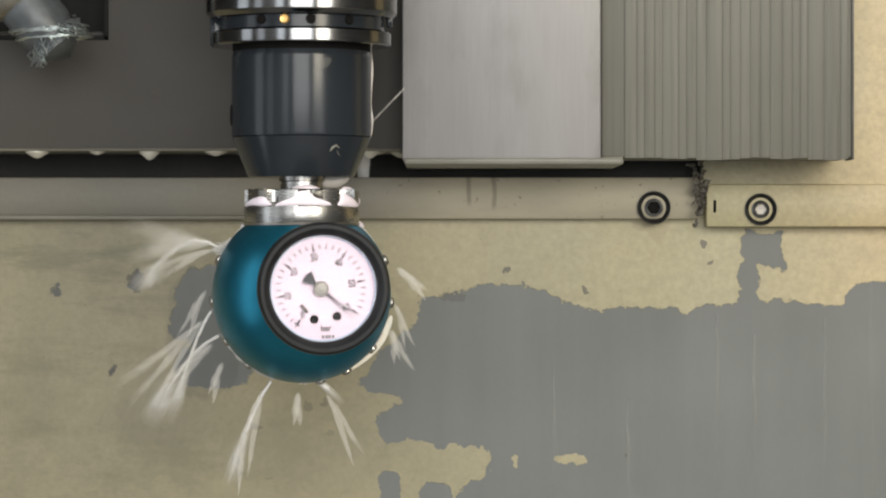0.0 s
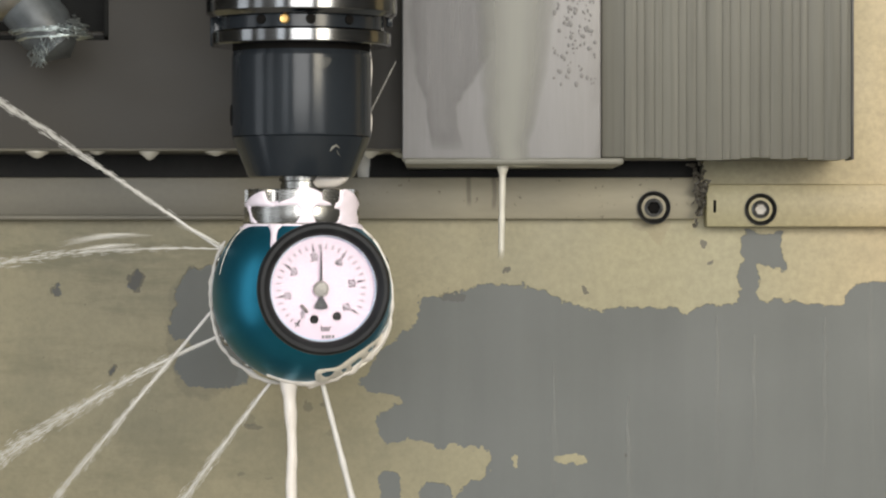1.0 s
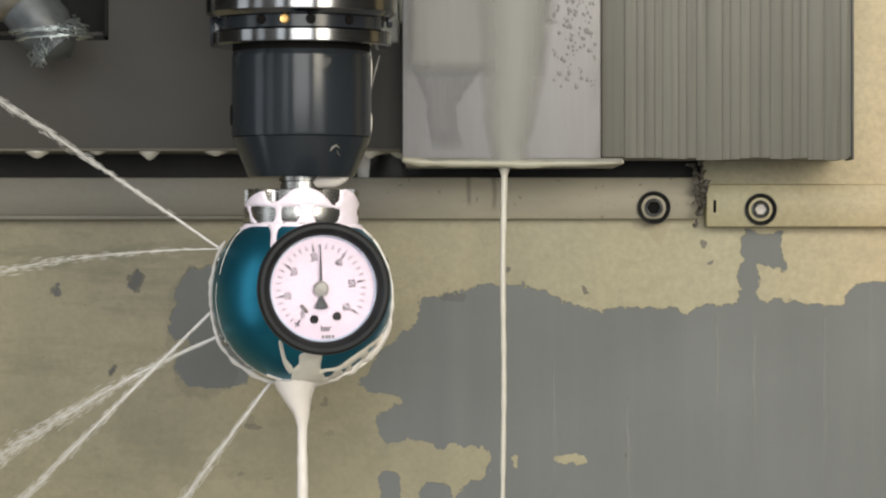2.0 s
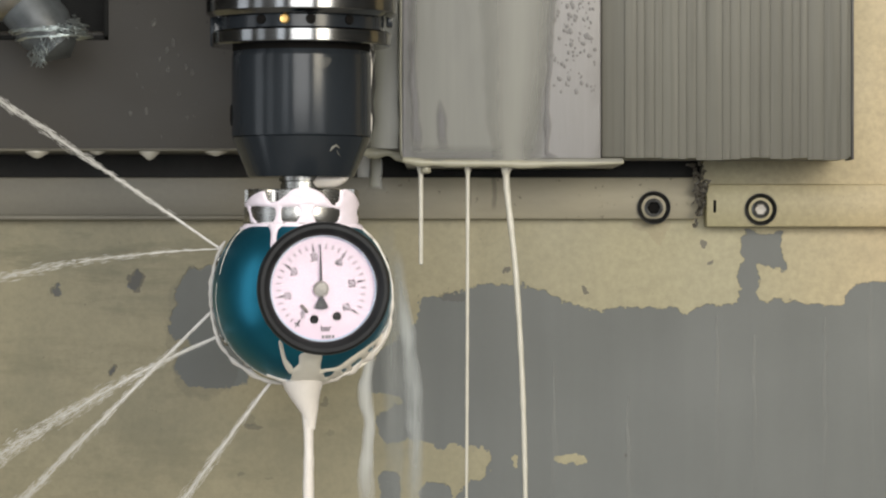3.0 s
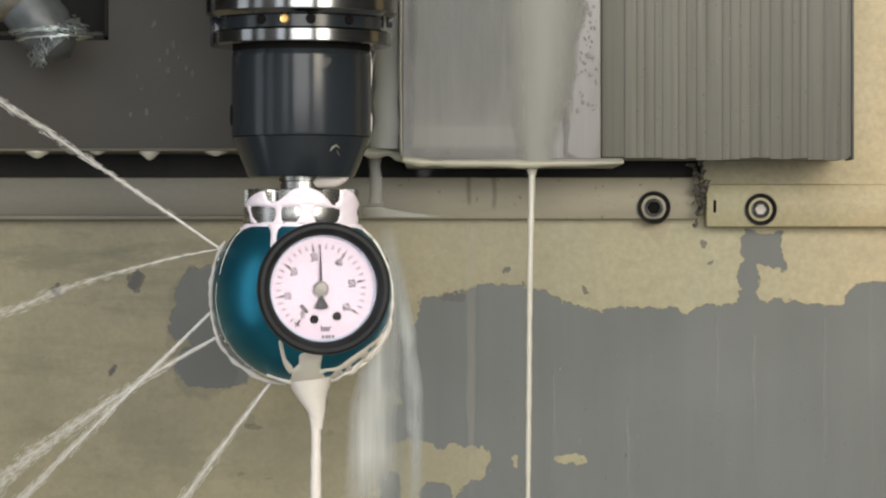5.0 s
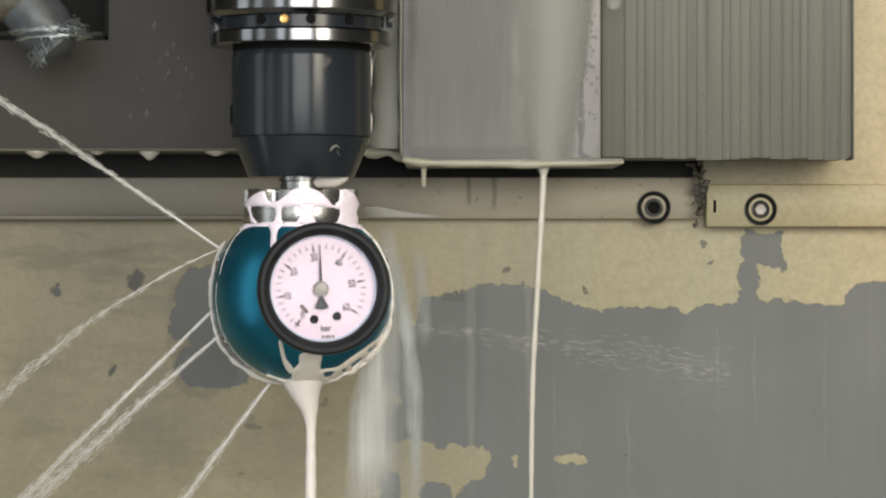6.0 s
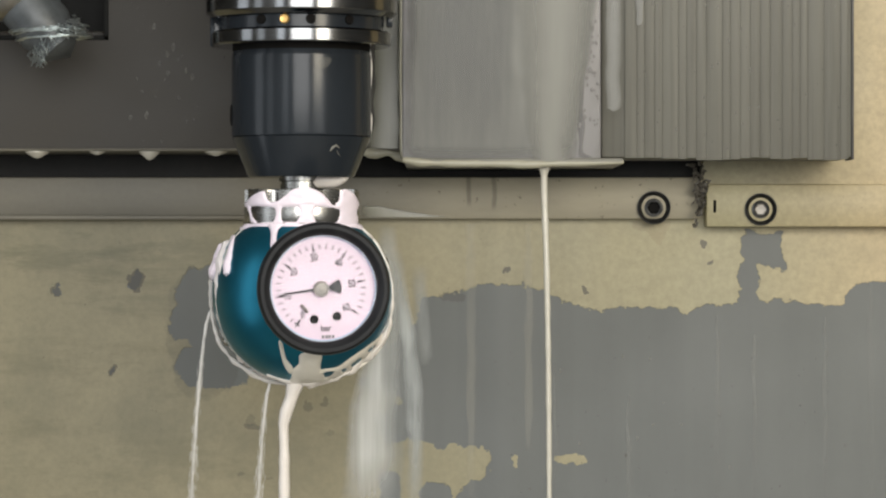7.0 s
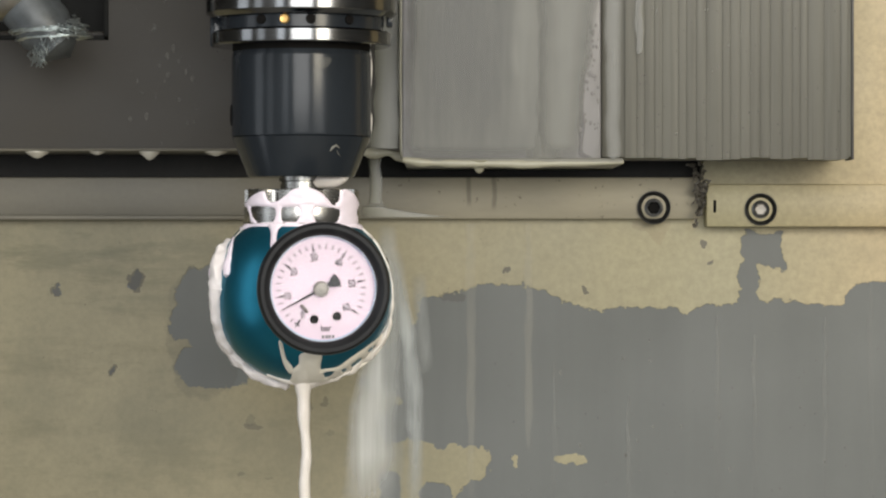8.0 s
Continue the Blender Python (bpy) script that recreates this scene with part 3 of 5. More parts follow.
def nozzle_ball():
    def z(v):
        return at(0, v).z - BALL.z
    ob = thing("spray_head", BALL, "round teal anodised spray head wet with foam", "spray head")
    prof = [(0, -BALL_R)] + [(BALL_R * math.sin(a), -BALL_R * math.cos(a)) for a in np.linspace(0.03, math.pi - math.asin(101 / 158), 60)] + [(mm(60), z(396))]
    part("ball", lathe(prof, 128), M_TEAL, ob)
    part("rim", lathe([(mm(99), z(400)), (mm(103), z(399)), (mm(103.5), z(396)), (mm(101), z(394)), (mm(60), z(394))], 96), M_STEEL_DULL, ob, "thin pale rim")
    part("stem", lathe([(mm(70), z(345)), (mm(40), z(336)), (mm(38), z(334)), (mm(38), z(322)), (mm(41), z(320)), (mm(41), z(300))], 64), M_NUT, ob, "bright steel stem")
    # castellated nut: scalloped notches round the upper half
    n, notches = 240, 8
    bm = bmesh.new()
    rows = [(396, 1.0), (393, 1.01), (372, 1.01), (367, 1.0), (364, 1.0), (358, 1.0), (350, 1.0), (342, 1.0), (338, 1.0), (336, 0.985), (335.5, 0.95)]
    rings = []
    for v, k in rows:
        ring = []
        for i in range(n):
            a = 2 * math.pi * i / n
            d = abs(((a * notches / (2 * math.pi)) + 0.25) % 1.0 - 0.5) * 2
            cut = max(0.0, 1 - (d / 0.56) ** 2) if d < 0.56 else 0.0
            reach = min(1.0, max(0.0, (366 - v) / 3.0))
            r = mm(101) * k * (1 - 0.30 * math.sqrt(cut) * reach)
            ring.append(bm.verts.new((r * math.cos(a), r * math.sin(a), z(v))))
        rings.append(ring)
    cap = [bm.verts.new((mm(42) * math.cos(2 * math.pi * i / n), mm(42) * math.sin(2 * math.pi * i / n), z(337))) for i in range(n)]
    rings.append(cap)
    for a, b in zip(rings, rings[1:]):
        for i in range(n):
            bm.faces.new([a[i], a[(i + 1) % n], b[(i + 1) % n], b[i]])
    part("castellated_nut", bm, M_NUT, ob, "bright steel nut with scalloped notches", smooth=20)
    # spray nozzles round the rim and the foot
    for a in (-148, -112, -85, -58, -37, 12, 30, 52, 84, 112, 150, 205 - 360):
        d = Vector((math.sin(radians(a)), 0.06, -math.cos(radians(a))))
        q = d.to_track_quat("Z", "Y").to_matrix().to_4x4()
        nz = part("nozzle", lathe([(0.0019, -0.002), (0.0019, 0.0006), (0.0013, 0.0012), (0.0006, 0.0012), (0.0005, 0.0004), (0, 0.0003)], 16), M_STEEL_DULL, ob, "tiny steel nozzle")
        nz.matrix_basis = Matrix.Translation(d.normalized() * BALL_R) @ q
    return ob


spray_head = nozzle_ball()


# ------------------------------------------------------------------ the gauge
def lettering(text, size, parent, x, y, z, material, name, turn=0.0, squeeze=0.82):
    data = bpy.data.curves.new(name, "FONT")
    data.offset = size * 0.010
    data.body, data.size, data.align_x, data.align_y, data.extrude = text, size, "CENTER", "CENTER", 0.00008
    temp = bpy.data.objects.new(name, data)
    me = bpy.data.meshes.new_from_object(temp)
    me.transform(Matrix.Diagonal((squeeze, 1, 1, 1)))
    me.materials.append(material)
    ob = new(name, me)
    ob.parent = parent
    ob.matrix_basis = pose(x, y, z, 0, 0, turn)
    bpy.data.objects.remove(temp)
    bpy.data.curves.remove(data)
    return ob


GY = -0.047
GU = mm(1, GY)
NEEDLE = None


def gauge():
    global NEEDLE
    ob = thing("pressure_gauge", at(573.5, 511, GY), "round pressure gauge with black bezel and white dial", "gauge", turn=(90, 0, 6))
    R = 118.5 * GU
    part("case", lathe([(R * 0.5, -0.022), (R * 0.80, -0.020), (R * 0.86, -0.017), (R * 0.9, -0.010), (R * 0.97, -0.0095), (R * 0.97, -0.006)], 96), M_RUBBER, ob)
    part("bezel", lathe([(R * 0.96, -0.0075), (R * 0.995, -0.006), (R, -0.002), (R * 0.985, 0.0002), (R * 0.95, 0.0012), (R * 0.90, 0.0012),
                         (R * 0.86, 0.0004), (R * 0.815, -0.0012), (R * 0.80, -0.0020), (R * 0.795, -0.0052)], 128), M_RUBBER, ob, "black moulded bezel ring")
    dial = part("dial", lathe([(0, -0.0048), (R * 0.3, -0.0048), (R * 0.77, -0.0048), (R * 0.80, -0.0040), (R * 0.80, -0.0058)], 96), M_DIAL, ob, "white printed dial")
    part("dial_rim", lathe([(R * 0.772, -0.0046), (R * 0.785, -0.0040), (R * 0.798, -0.0040), (R * 0.798, -0.0050)], 96), M_RIM, ob, "pale blue inner rim of the dial")
    zf, cx, cy = -0.00462, -4.0 * GU, -1.0 * GU
    r1 = 80 * GU
    for k in range(31):
        a = radians(-146 + 9.0 * k)
        major = k % 5 == 0
        r0, w = (r1 - 14 * GU, 1.6 * GU) if major else (r1 - 8.5 * GU, 0.7 * GU)
        bm = block((-w, r0, 0), (w, r1, 0.00005)) if not major else block((-w, r0, 0), (w, r1 - 5 * GU, 0.00005))
        if major:
            block((-0.6 * GU, r1 - 5 * GU, 0), (0.6 * GU, r1 + 2 * GU, 0.00005), 0, bm)
        tick = part("major_tick" if major else "minor_tick", bm, M_INK, dial, smooth=0)
        tick.matrix_basis = pose(cx, cy, zf, 0, 0, -math.degrees(a))
    bm = block((-5.0 * GU, -1.2 * GU, 0), (5.0 * GU, 1.2 * GU, 0.00006))
    cross = part("zero_cross", bm, M_INK, dial, smooth=0)
    cross.matrix_basis = pose(cx + math.sin(radians(-146)) * r1 * 0.95, cy + math.cos(radians(-146)) * r1 * 0.95, zf, 0, 0, -35)
    for k, (x, y) in enumerate(((537 - 573.5, 511 - 559), (510 - 573.5, 511 - 525), (520.5 - 573.5, 511 - 482), (557 - 573.5, 511 - 457), (601 - 573.5, 511 - 466), (624.5 - 573.5, 511 - 503), (614.5 - 573.5, 511 - 545))):
        lettering(str(10 * k), 18.5 * GU, dial, x * GU, y * GU, zf, M_INK, "numeral", 8, 0.72)
    lettering("bar", 15 * GU, dial, 5 * GU, -71 * GU, zf, M_INK, "unit_lettering", 5, 0.95)
    for i, w in enumerate((4.5, 5.5, 4.0, 4.5)):
        x = (-2.5 + 6 * i) * GU
        part("small_print_bar", block((x, -89 * GU + i * 0.2 * GU, zf), (x + w * GU, -83.5 * GU + i * 0.2 * GU, zf + 0.00004)), M_INKPALE, dial, smooth=0)
    for x, y in ((557.5 - 573.5, 511 - 566), (598 - 573.5, 511 - 560.5)):
        hole = part("screw_hole", lathe([(7.8 * GU, 0), (7.2 * GU, 0.0002), (5.5 * GU, 0.0001), (0, -0.0001)], 28), M_HOLE, dial, "dark sunk dial screw")
        hole.matrix_basis = pose(x * GU, y * GU, zf + 0.00008)
    pin = part("stop_pin", lathe([(2.8 * GU, 0), (3.2 * GU, 0.0014), (2.6 * GU, 0.0034), (0, 0.0036)], 20), M_STEEL_DULL, ob, "small bent steel stop pin")
    pin.matrix_basis = pose((545 - 573.5) * GU, (511 - 553) * GU, zf + 0.0004, 0, -72, -48)
    # needle with its fan-shaped tail
    bm = bmesh.new()
    out = [(-2.6, 0), (-1.9, 40), (-0.5, 80), (0.5, 80), (1.9, 40), (2.6, 0), (3.2, -14), (13, -33), (7, -35.5), (0, -36.5), (-7, -35.5), (-13, -33), (-3.2, -14)]
    low = [bm.verts.new((x * GU, y * GU, 0)) for x, y in out]
    top = [bm.verts.new((x * GU, y * GU, 0.0003)) for x, y in out]
    bm.faces.new(low)
    bm.faces.new(top)
    for i in range(len(out)):
        j = (i + 1) % len(out)
        bm.faces.new([low[i], low[j], top[j], top[i]])
    NEEDLE = part("needle", bm, M_INK, ob, "black needle with a fan tail", smooth=0)
    NEEDLE.matrix_basis = pose(cx, cy, -0.0036)
    hub = part("hub", lathe([(13.5 * GU, -0.0003), (14 * GU, 0.0004), (12.5 * GU, 0.0008), (10.5 * GU, 0.0007), (9.5 * GU, 0.0010), (4.5 * GU, 0.0011), (4 * GU, 0.0015), (0, 0.0016)], 40), M_HUB, NEEDLE, "brushed steel hub", smooth=12)
    glass = part("glass", lathe([(0, -0.0019), (R * 0.81, -0.0019), (R * 0.81, -0.0024), (0, -0.0024)], 64), M_GLASS, ob, "clear flat glass")
    glass.visible_shadow = False
    return ob


gauge()


# ------------------------------------------------------------------ frayed hose
def hose():
    y = 0.058
    a, b = at(-74, -134, y), at(108, 82, y)
    ob = thing("braided_hose", b, "frayed grey hose with loose bright wires", "hose")
    way = (b - a).normalized()
    side = way.cross(Vector((0, 1, 0))).normalized()
    out = side.cross(way).normalized()
    r = mm(54, y)
    pts = [a + (b - a) * k / 14 for k in range(15)]
    back = a - way * 0.03 + Vector((0, 0.05, 0.0))
    pts = [back + Vector((-0.02, 0.08, -0.005)), back + Vector((-0.005, 0.03, -0.002)), back] + pts
    part("cover", tube(pts, [r * (0.96 if k < 16 else 0.8) for k in range(18)], 28, lump=0.06, freq=90), M_HOSE, ob, world_space=True)
    part("end_fitting", tube([a + (b - a) * k for k in (0.40, 0.44, 0.60, 0.64)], [r * 1.0, r * 1.15, r * 1.15, r * 1.0], 28), M_STEEL_DULL, ob, "dull crimped ferrule", world_space=True)
    rng = random.Random(3)
    bm = bmesh.new()
    length = (b - a).length
    for h in range(30):
        f0 = rng.choice((0.865, 0.87, 0.875, 0.93, 0.935)) + rng.uniform(-0.008, 0.008)
        a0, span, rise = rng.uniform(0, 6.3), rng.uniform(1.6, 4.2), rng.uniform(-0.012, 0.012)
        line = []
        for k in range(22):
            ang = a0 + span * k / 21
            f = f0 + rise * k / 21 + 0.14 * math.cos(ang) + 0.005 * math.sin(k * 0.9 + h)
            line.append(a + way * length * f + (side * math.cos(ang) + out * math.sin(ang)) * r * (0.985 + 0.035 * math.sin(k * 1.3 + h * 2)))
        tube(line, [rng.uniform(0.00012, 0.0003)] * 22, 4, bm)
    tagged(part("braid", bm, M_WIRE, ob, "bright unravelled wire braid", world_space=True), kind="stuff")
    for h in range(260):
        ang = rng.uniform(0, 2 * math.pi)
        d = side * math.cos(ang) + out * math.sin(ang)
        p = b + d * r * rng.uniform(0.75, 1.02) - way * rng.uniform(0, 0.006)
        v = (way * rng.uniform(0.2, 1.0) + d * rng.uniform(-0.6, 0.9) + Vector((0, 0, -0.15))).normalized()
        bend = Vector([rng.uniform(-1, 1) for _ in range(3)])
        n = rng.uniform(0.0008, 0.0032)
        line = [p + v * n * k / 5 + bend * n * 0.35 * (k / 5) ** 2 for k in range(6)]
        part("loose_wire", tube(line, [0.00024] * 6, 4), M_WIRE, ob, world_space=True)


hose()


# ------------------------------------------------------------------ small static things
def hanging_drops():
    for u, w, d in ((66, 22, 11), (172, 14, 5), (265, 19, 14), (382, 20, 7), (655, 17, 11)):
        y = 0.104
        ob = thing("hanging_drop", at(u, 270, y), "milky drop hanging from the cover's lower edge", "drop", "drops under the cover")
        part("drop", lathe([(mm(w, y), mm(2, y)), (mm(w, y), 0), (mm(w * 0.72, y), -mm(d * 0.35, y)), (mm(w * 0.3, y), -mm(d * 0.85, y)), (0, -mm(d, y))], 20), M_STREAM, ob)


hanging_drops()


def swarf():
    y = 0.121
    ob = thing("swarf_clump", at(1242, 300, y), "tangle of oily dark metal swarf in the joint", "swarf")
    rng = random.Random(11)
    for k in range(46):
        v = rng.uniform(290, 392)
        p = at(1241 + rng.uniform(-9, 6) - (4 if v < 320 else 0), v, y + rng.uniform(-0.002, 0.006))
        line = [p]
        for i in range(7):
            line.append(line[-1] + Vector([rng.uniform(-1, 1) * 0.0010, rng.uniform(-1, 1) * 0.0006, rng.uniform(-1, 1) * 0.0014]))
        part("swarf_curl", tube(line, [0.00016 + 0.0005 * rng.random()] * 8, 5), M_SWARF, ob, world_space=True)


swarf()


# ------------------------------------------------------------------ coolant that clings: foam on the spray head
def on_ball(u, v, lift=1.0):
    x, z = u - 534, 520 - v
    r = math.hypot(x, z)
    if r >= 157.5:
        return BALL + Vector((mm(x), 0, mm(z))) * lift
    return BALL + Vector((mm(x), -mm(math.sqrt(158 ** 2 - r * r)), mm(z))) * lift


def on_nut(u, v, lift=1.0):
    x = max(-100.5, min(100.5, u - 534))
    return Vector((BALL.x + mm(x) * lift, -mm(math.sqrt(101 ** 2 - x * x)) * lift, at(0, v).z))


def foam(points, surface_at, label, lump=0.35, squash=0.45, material=None, steps=8):
    """A ridge of foam along (u, v, half width) points on the spray head."""
    run = spline(points, steps)
    line = [surface_at(p[0], p[1]) for p in run]
    mid = line[len(line) // 2]
    out = (mid - BALL) if surface_at is on_ball else Vector((mid.x - BALL.x, mid.y, 0))
    ob = thing("foam_patch", mid, label, "foam", "foam on the spray head")
    part("foam", tube(line, [mm(max(p[2], 0.6)) for p in run], 14, squash=squash, lump=lump, freq=300, flat=out.normalized()), material or M_FOAM, ob, world_space=True)
    return ob


def closed(points, steps=6):
    """A smooth closed outline through the points."""
    n, out = len(points), []
    for i in range(n):
        a, b, c, d = (np.array(points[(i + k) % n], float) for k in (-1, 0, 1, 2))
        for k in range(steps):
            t = k / steps
            out.append(0.5 * (2 * b + (c - a) * t + (2 * a - 5 * b + 4 * c - d) * t * t + (3 * b - a - 3 * c + d) * t ** 3))
    return np.array(out)


def pillow(outline, surface_at, label, height=2.6, edge=7.0, step=2.0, holes=(), material=None, lump=0.25):
    """A rounded pad of foam that fills an outline of (u, v) points on the spray head, with openings left in it."""
    rings = [closed(outline)] + [closed(h) for h in holes]
    segs = np.concatenate([np.stack([r, np.roll(r, -1, 0)], 1) for r in rings])
    lo, hi = rings[0].min(0) - step, rings[0].max(0) + step
    nu, nv = int((hi[0] - lo[0]) / step) + 2, int((hi[1] - lo[1]) / step) + 2

    def inside(q):
        a, b = segs[:, 0], segs[:, 1]
        cross = (a[:, 1] > q[1]) != (b[:, 1] > q[1])
        with np.errstate(divide="ignore", invalid="ignore"):
            x = a[:, 0] + (q[1] - a[:, 1]) * (b[:, 0] - a[:, 0]) / (b[:, 1] - a[:, 1])
        return np.count_nonzero(cross & (q[0] < x)) % 2 == 1

    def nearest(q):
        a, d = segs[:, 0], segs[:, 1] - segs[:, 0]
        t = np.clip(((q - a) * d).sum(1) / np.maximum((d * d).sum(1), 1e-9), 0, 1)
        c = a + d * t[:, None]
        gap = np.hypot(*(c - q).T)
        k = gap.argmin()
        return c[k], gap[k]

    cells = [(i, j) for i in range(nu) for j in range(nv) if inside(lo + step * np.array((i + 0.5, j + 0.5)))]
    filled = set(cells)
    bm, verts = bmesh.new(), {}

    def corner(i, j):
        if (i, j) not in verts:
            q = lo + step * np.array((i, j), float)
            c, gap = nearest(q)
            if not all(cell in filled for cell in ((i, j), (i - 1, j), (i, j - 1), (i - 1, j - 1))):
                q, gap = c, 0.0
            f = min(1.0, gap / edge)
            rise = height * math.sqrt(1 - (1 - f) ** 2) * (1 + lump * noise.noise(Vector((q[0] * 0.09, q[1] * 0.09, height))))
            base = surface_at(q[0], q[1])
            out = (base - BALL) if surface_at is on_ball else Vector((base.x - BALL.x, base.y, 0))
            verts[(i, j)] = bm.verts.new(base + out.normalized() * mm(rise - 0.4))
        return verts[(i, j)]

    for i, j in cells:
        bm.faces.new([corner(i, j), corner(i + 1, j), corner(i + 1, j + 1), corner(i, j + 1)])
    mid = surface_at(*rings[0].mean(0))
    ob = thing("foam_patch", mid, label, "foam", "foam on the spray head")
    part("foam", bm, material or M_FOAM, ob, world_space=True, smooth=80)
    return ob


NOTCH = "pinkish white foam in the nut's notches"
for p in (
    [(434, 366), (441, 357), (456, 351), (472, 350), (480, 358), (486, 364), (470, 366), (450, 365)],
    [(493, 366), (503, 358), (522, 351), (532, 342), (545, 340), (556, 345), (562, 351), (580, 357), (592, 364), (570, 366), (530, 365)],
    [(598, 365), (604, 356), (606, 344), (614, 345), (626, 352), (635, 362), (632, 368), (615, 366)]):
    pillow(p, on_nut, NOTCH)
FOAM_SWELLS = [pillow(p, on_nut, NOTCH, 3.4, 7.0) for p in (
    [(435, 367), (441, 355), (452, 346), (464, 341), (473, 341), (477, 353), (484, 360), (490, 362), (488, 368), (460, 366)],
    [(485, 369), (490, 361), (500, 355), (512, 346), (524, 337), (546, 334), (560, 337), (572, 343), (583, 353), (592, 364), (600, 365), (598, 370), (560, 368), (520, 368)],
    [(595, 371), (597, 363), (603, 354), (605, 340), (614, 337), (625, 341), (633, 352), (636, 366), (620, 372)])]
FOAM_LEGS = [pillow(p, on_nut, "foam running down over the bright nut", 3.2, 7.0) for p in (
    [(434, 360), (446, 362), (449, 372), (453, 384), (462, 396), (452, 400), (446, 392), (443, 378), (438, 368)],
    [(484, 360), (508, 360), (505, 372), (504, 384), (508, 394), (522, 399), (480, 400), (489, 391), (492, 378), (489, 367)],
    [(530, 360), (566, 360), (562, 370), (560, 382), (562, 398), (528, 398), (534, 384), (535, 374), (530, 366)],
    [(597, 360), (634, 358), (633, 376), (632, 398), (596, 399), (600, 388), (602, 376), (599, 366)])]
FOAM_STEM = foam([(524, 333, 4), (540, 326, 8), (562, 322, 12), (588, 321, 13), (606, 318, 9), (620, 307, 3), (632, 292, 1)], lambda u, v: Vector((at(u, v).x, -mm(22), at(u, v).z)), "foam creeping round the stem", 0.15, 0.8, M_CREAM)
FOAM_TRICKLE = foam([(655, 88, 1), (657, 112, 1.8), (656, 138, 2.8), (656, 165, 0.8), (655, 190, 1), (657, 214, 2.6), (656, 236, 1.6), (648, 258, 1.2), (638, 282, 1.4), (630, 300, 1)], lambda u, v: at(u, v, 0.001), "cream trickle down the edge of the black shank", 0.6, 0.8, M_CREAM)
FOAM_EDGE = pillow([(424, 408), (436, 398), (455, 394), (490, 393), (530, 392), (600, 393), (634, 396), (645, 408), (630, 404), (600, 402), (560, 402), (520, 402), (480, 402), (450, 402), (436, 406)], on_ball, "foam along the head's upper rim", 4.0, 5.0)
FOAM_DRIBBLE = pillow([(478, 398), (504, 398), (498, 408), (496, 420), (496, 436), (490, 444), (485, 436), (485, 418), (483, 407)], on_ball, "foam dribbling down the teal head", 4.0, 6.0)
def on_shank(u, v):
    x = mm(u - 533.5)
    y = -math.sqrt(mm(123.5) ** 2 - x * x)
    return Vector((AX + x, y, at(0, v, y).z))


pillow([(566, 104), (578, 100), (592, 103), (589, 115), (576, 124), (566, 118)], on_shank, "dull dried smear on the black shank", 0.7, 8.0, material=M_FLECK)
FOAM_LINE = foam([(434, 405, 2.4), (420, 418, 2.0), (408, 438, 1.6), (399, 462, 1.3), (393, 486, 1.0)], on_ball, "thin line of foam on the teal head", material=M_VEIL)
FOAM_INNER = foam([(388, 500, 1.0), (386, 530, 1.1), (392, 572, 1.2), (406, 605, 1.3), (428, 634, 1.6), (462, 660, 2.2), (500, 672, 3)], on_ball, "thin line of foam on the teal head", material=M_VEIL)
RIM_LEFT = foam([(398, 428, 3), (387, 446, 3.5), (377, 480, 3.5), (373, 515, 4.5), (375, 556, 4), (384, 598, 4.5), (402, 628, 4), (430, 652, 5), (466, 672, 5), (505, 681, 4)], on_ball, "dripping foam round the head's edge", material=M_WETRIM, lump=0.9, squash=0.9)
RIM_RIGHT = foam([(640, 404, 3), (664, 430, 4), (684, 466, 4), (693, 500, 3.5), (693, 545, 5), (684, 585, 6), (662, 622, 7), (625, 652, 10), (585, 670, 11), (545, 682, 9)], on_ball, "dripping foam round the head's edge", material=M_CREAM, lump=0.9, squash=0.7)
FOAM_FOOT = pillow([(500, 600), (507, 604), (512, 630), (523, 647), (518, 660), (509, 648), (503, 626)], on_ball, "thin cream run of foam under the gauge", 2.5, 5.0, material=M_VEIL)
FOAM_LOBE = pillow([(521, 652), (533, 640), (538, 622), (573, 620), (571, 648), (576, 664), (560, 680), (534, 682), (510, 678), (518, 666)], on_ball, "cream foam gathering under the gauge", 4.0, 8.0, material=M_VEIL)
FOAM_BASE = foam([(476, 662, 5), (510, 673, 8), (546, 676, 11), (584, 670, 9), (614, 657, 6)], on_ball, "cream foam gathering under the head", material=M_CREAM, lump=0.4, squash=0.6)
FOAM_SPECK = pillow([(566, 652), (598, 647), (622, 631), (648, 613), (672, 594), (690, 564), (694, 574), (682, 606), (662, 632), (632, 655), (598, 670), (566, 678), (560, 664)], on_ball, "cream foam with bare specks gathering under the gauge", 4.0, 7.0, material=M_VEIL,
                    holes=([(572, 660), (580, 656), (592, 655), (588, 662), (578, 666)], [(622, 646), (630, 638), (640, 632), (636, 641), (627, 648)], [(652, 620), (660, 612), (664, 613), (657, 622)], [(606, 654), (612, 650), (614, 653), (609, 657)]))
FOAM_LATE = foam([(408, 424, 8), (396, 452, 17), (391, 496, 18), (388, 545, 14), (395, 588, 13), (413, 622, 14), (440, 648, 14), (474, 668, 13), (508, 680, 10)], on_ball, "thick pinkish foam drying on the teal head", squash=0.9, lump=0.5, material=M_LATE)
FOAM_BLOB = foam([(392, 432, 6), (388, 452, 13), (384, 476, 14), (376, 494, 7)], on_ball, "thick pinkish foam drying on the teal head", squash=0.8)
FOAM_TEAR = foam([(416, 420, 5), (412, 444, 7), (409, 468, 11), (407, 484, 8)], on_ball, "thick pinkish foam drying on the teal head", squash=0.7)


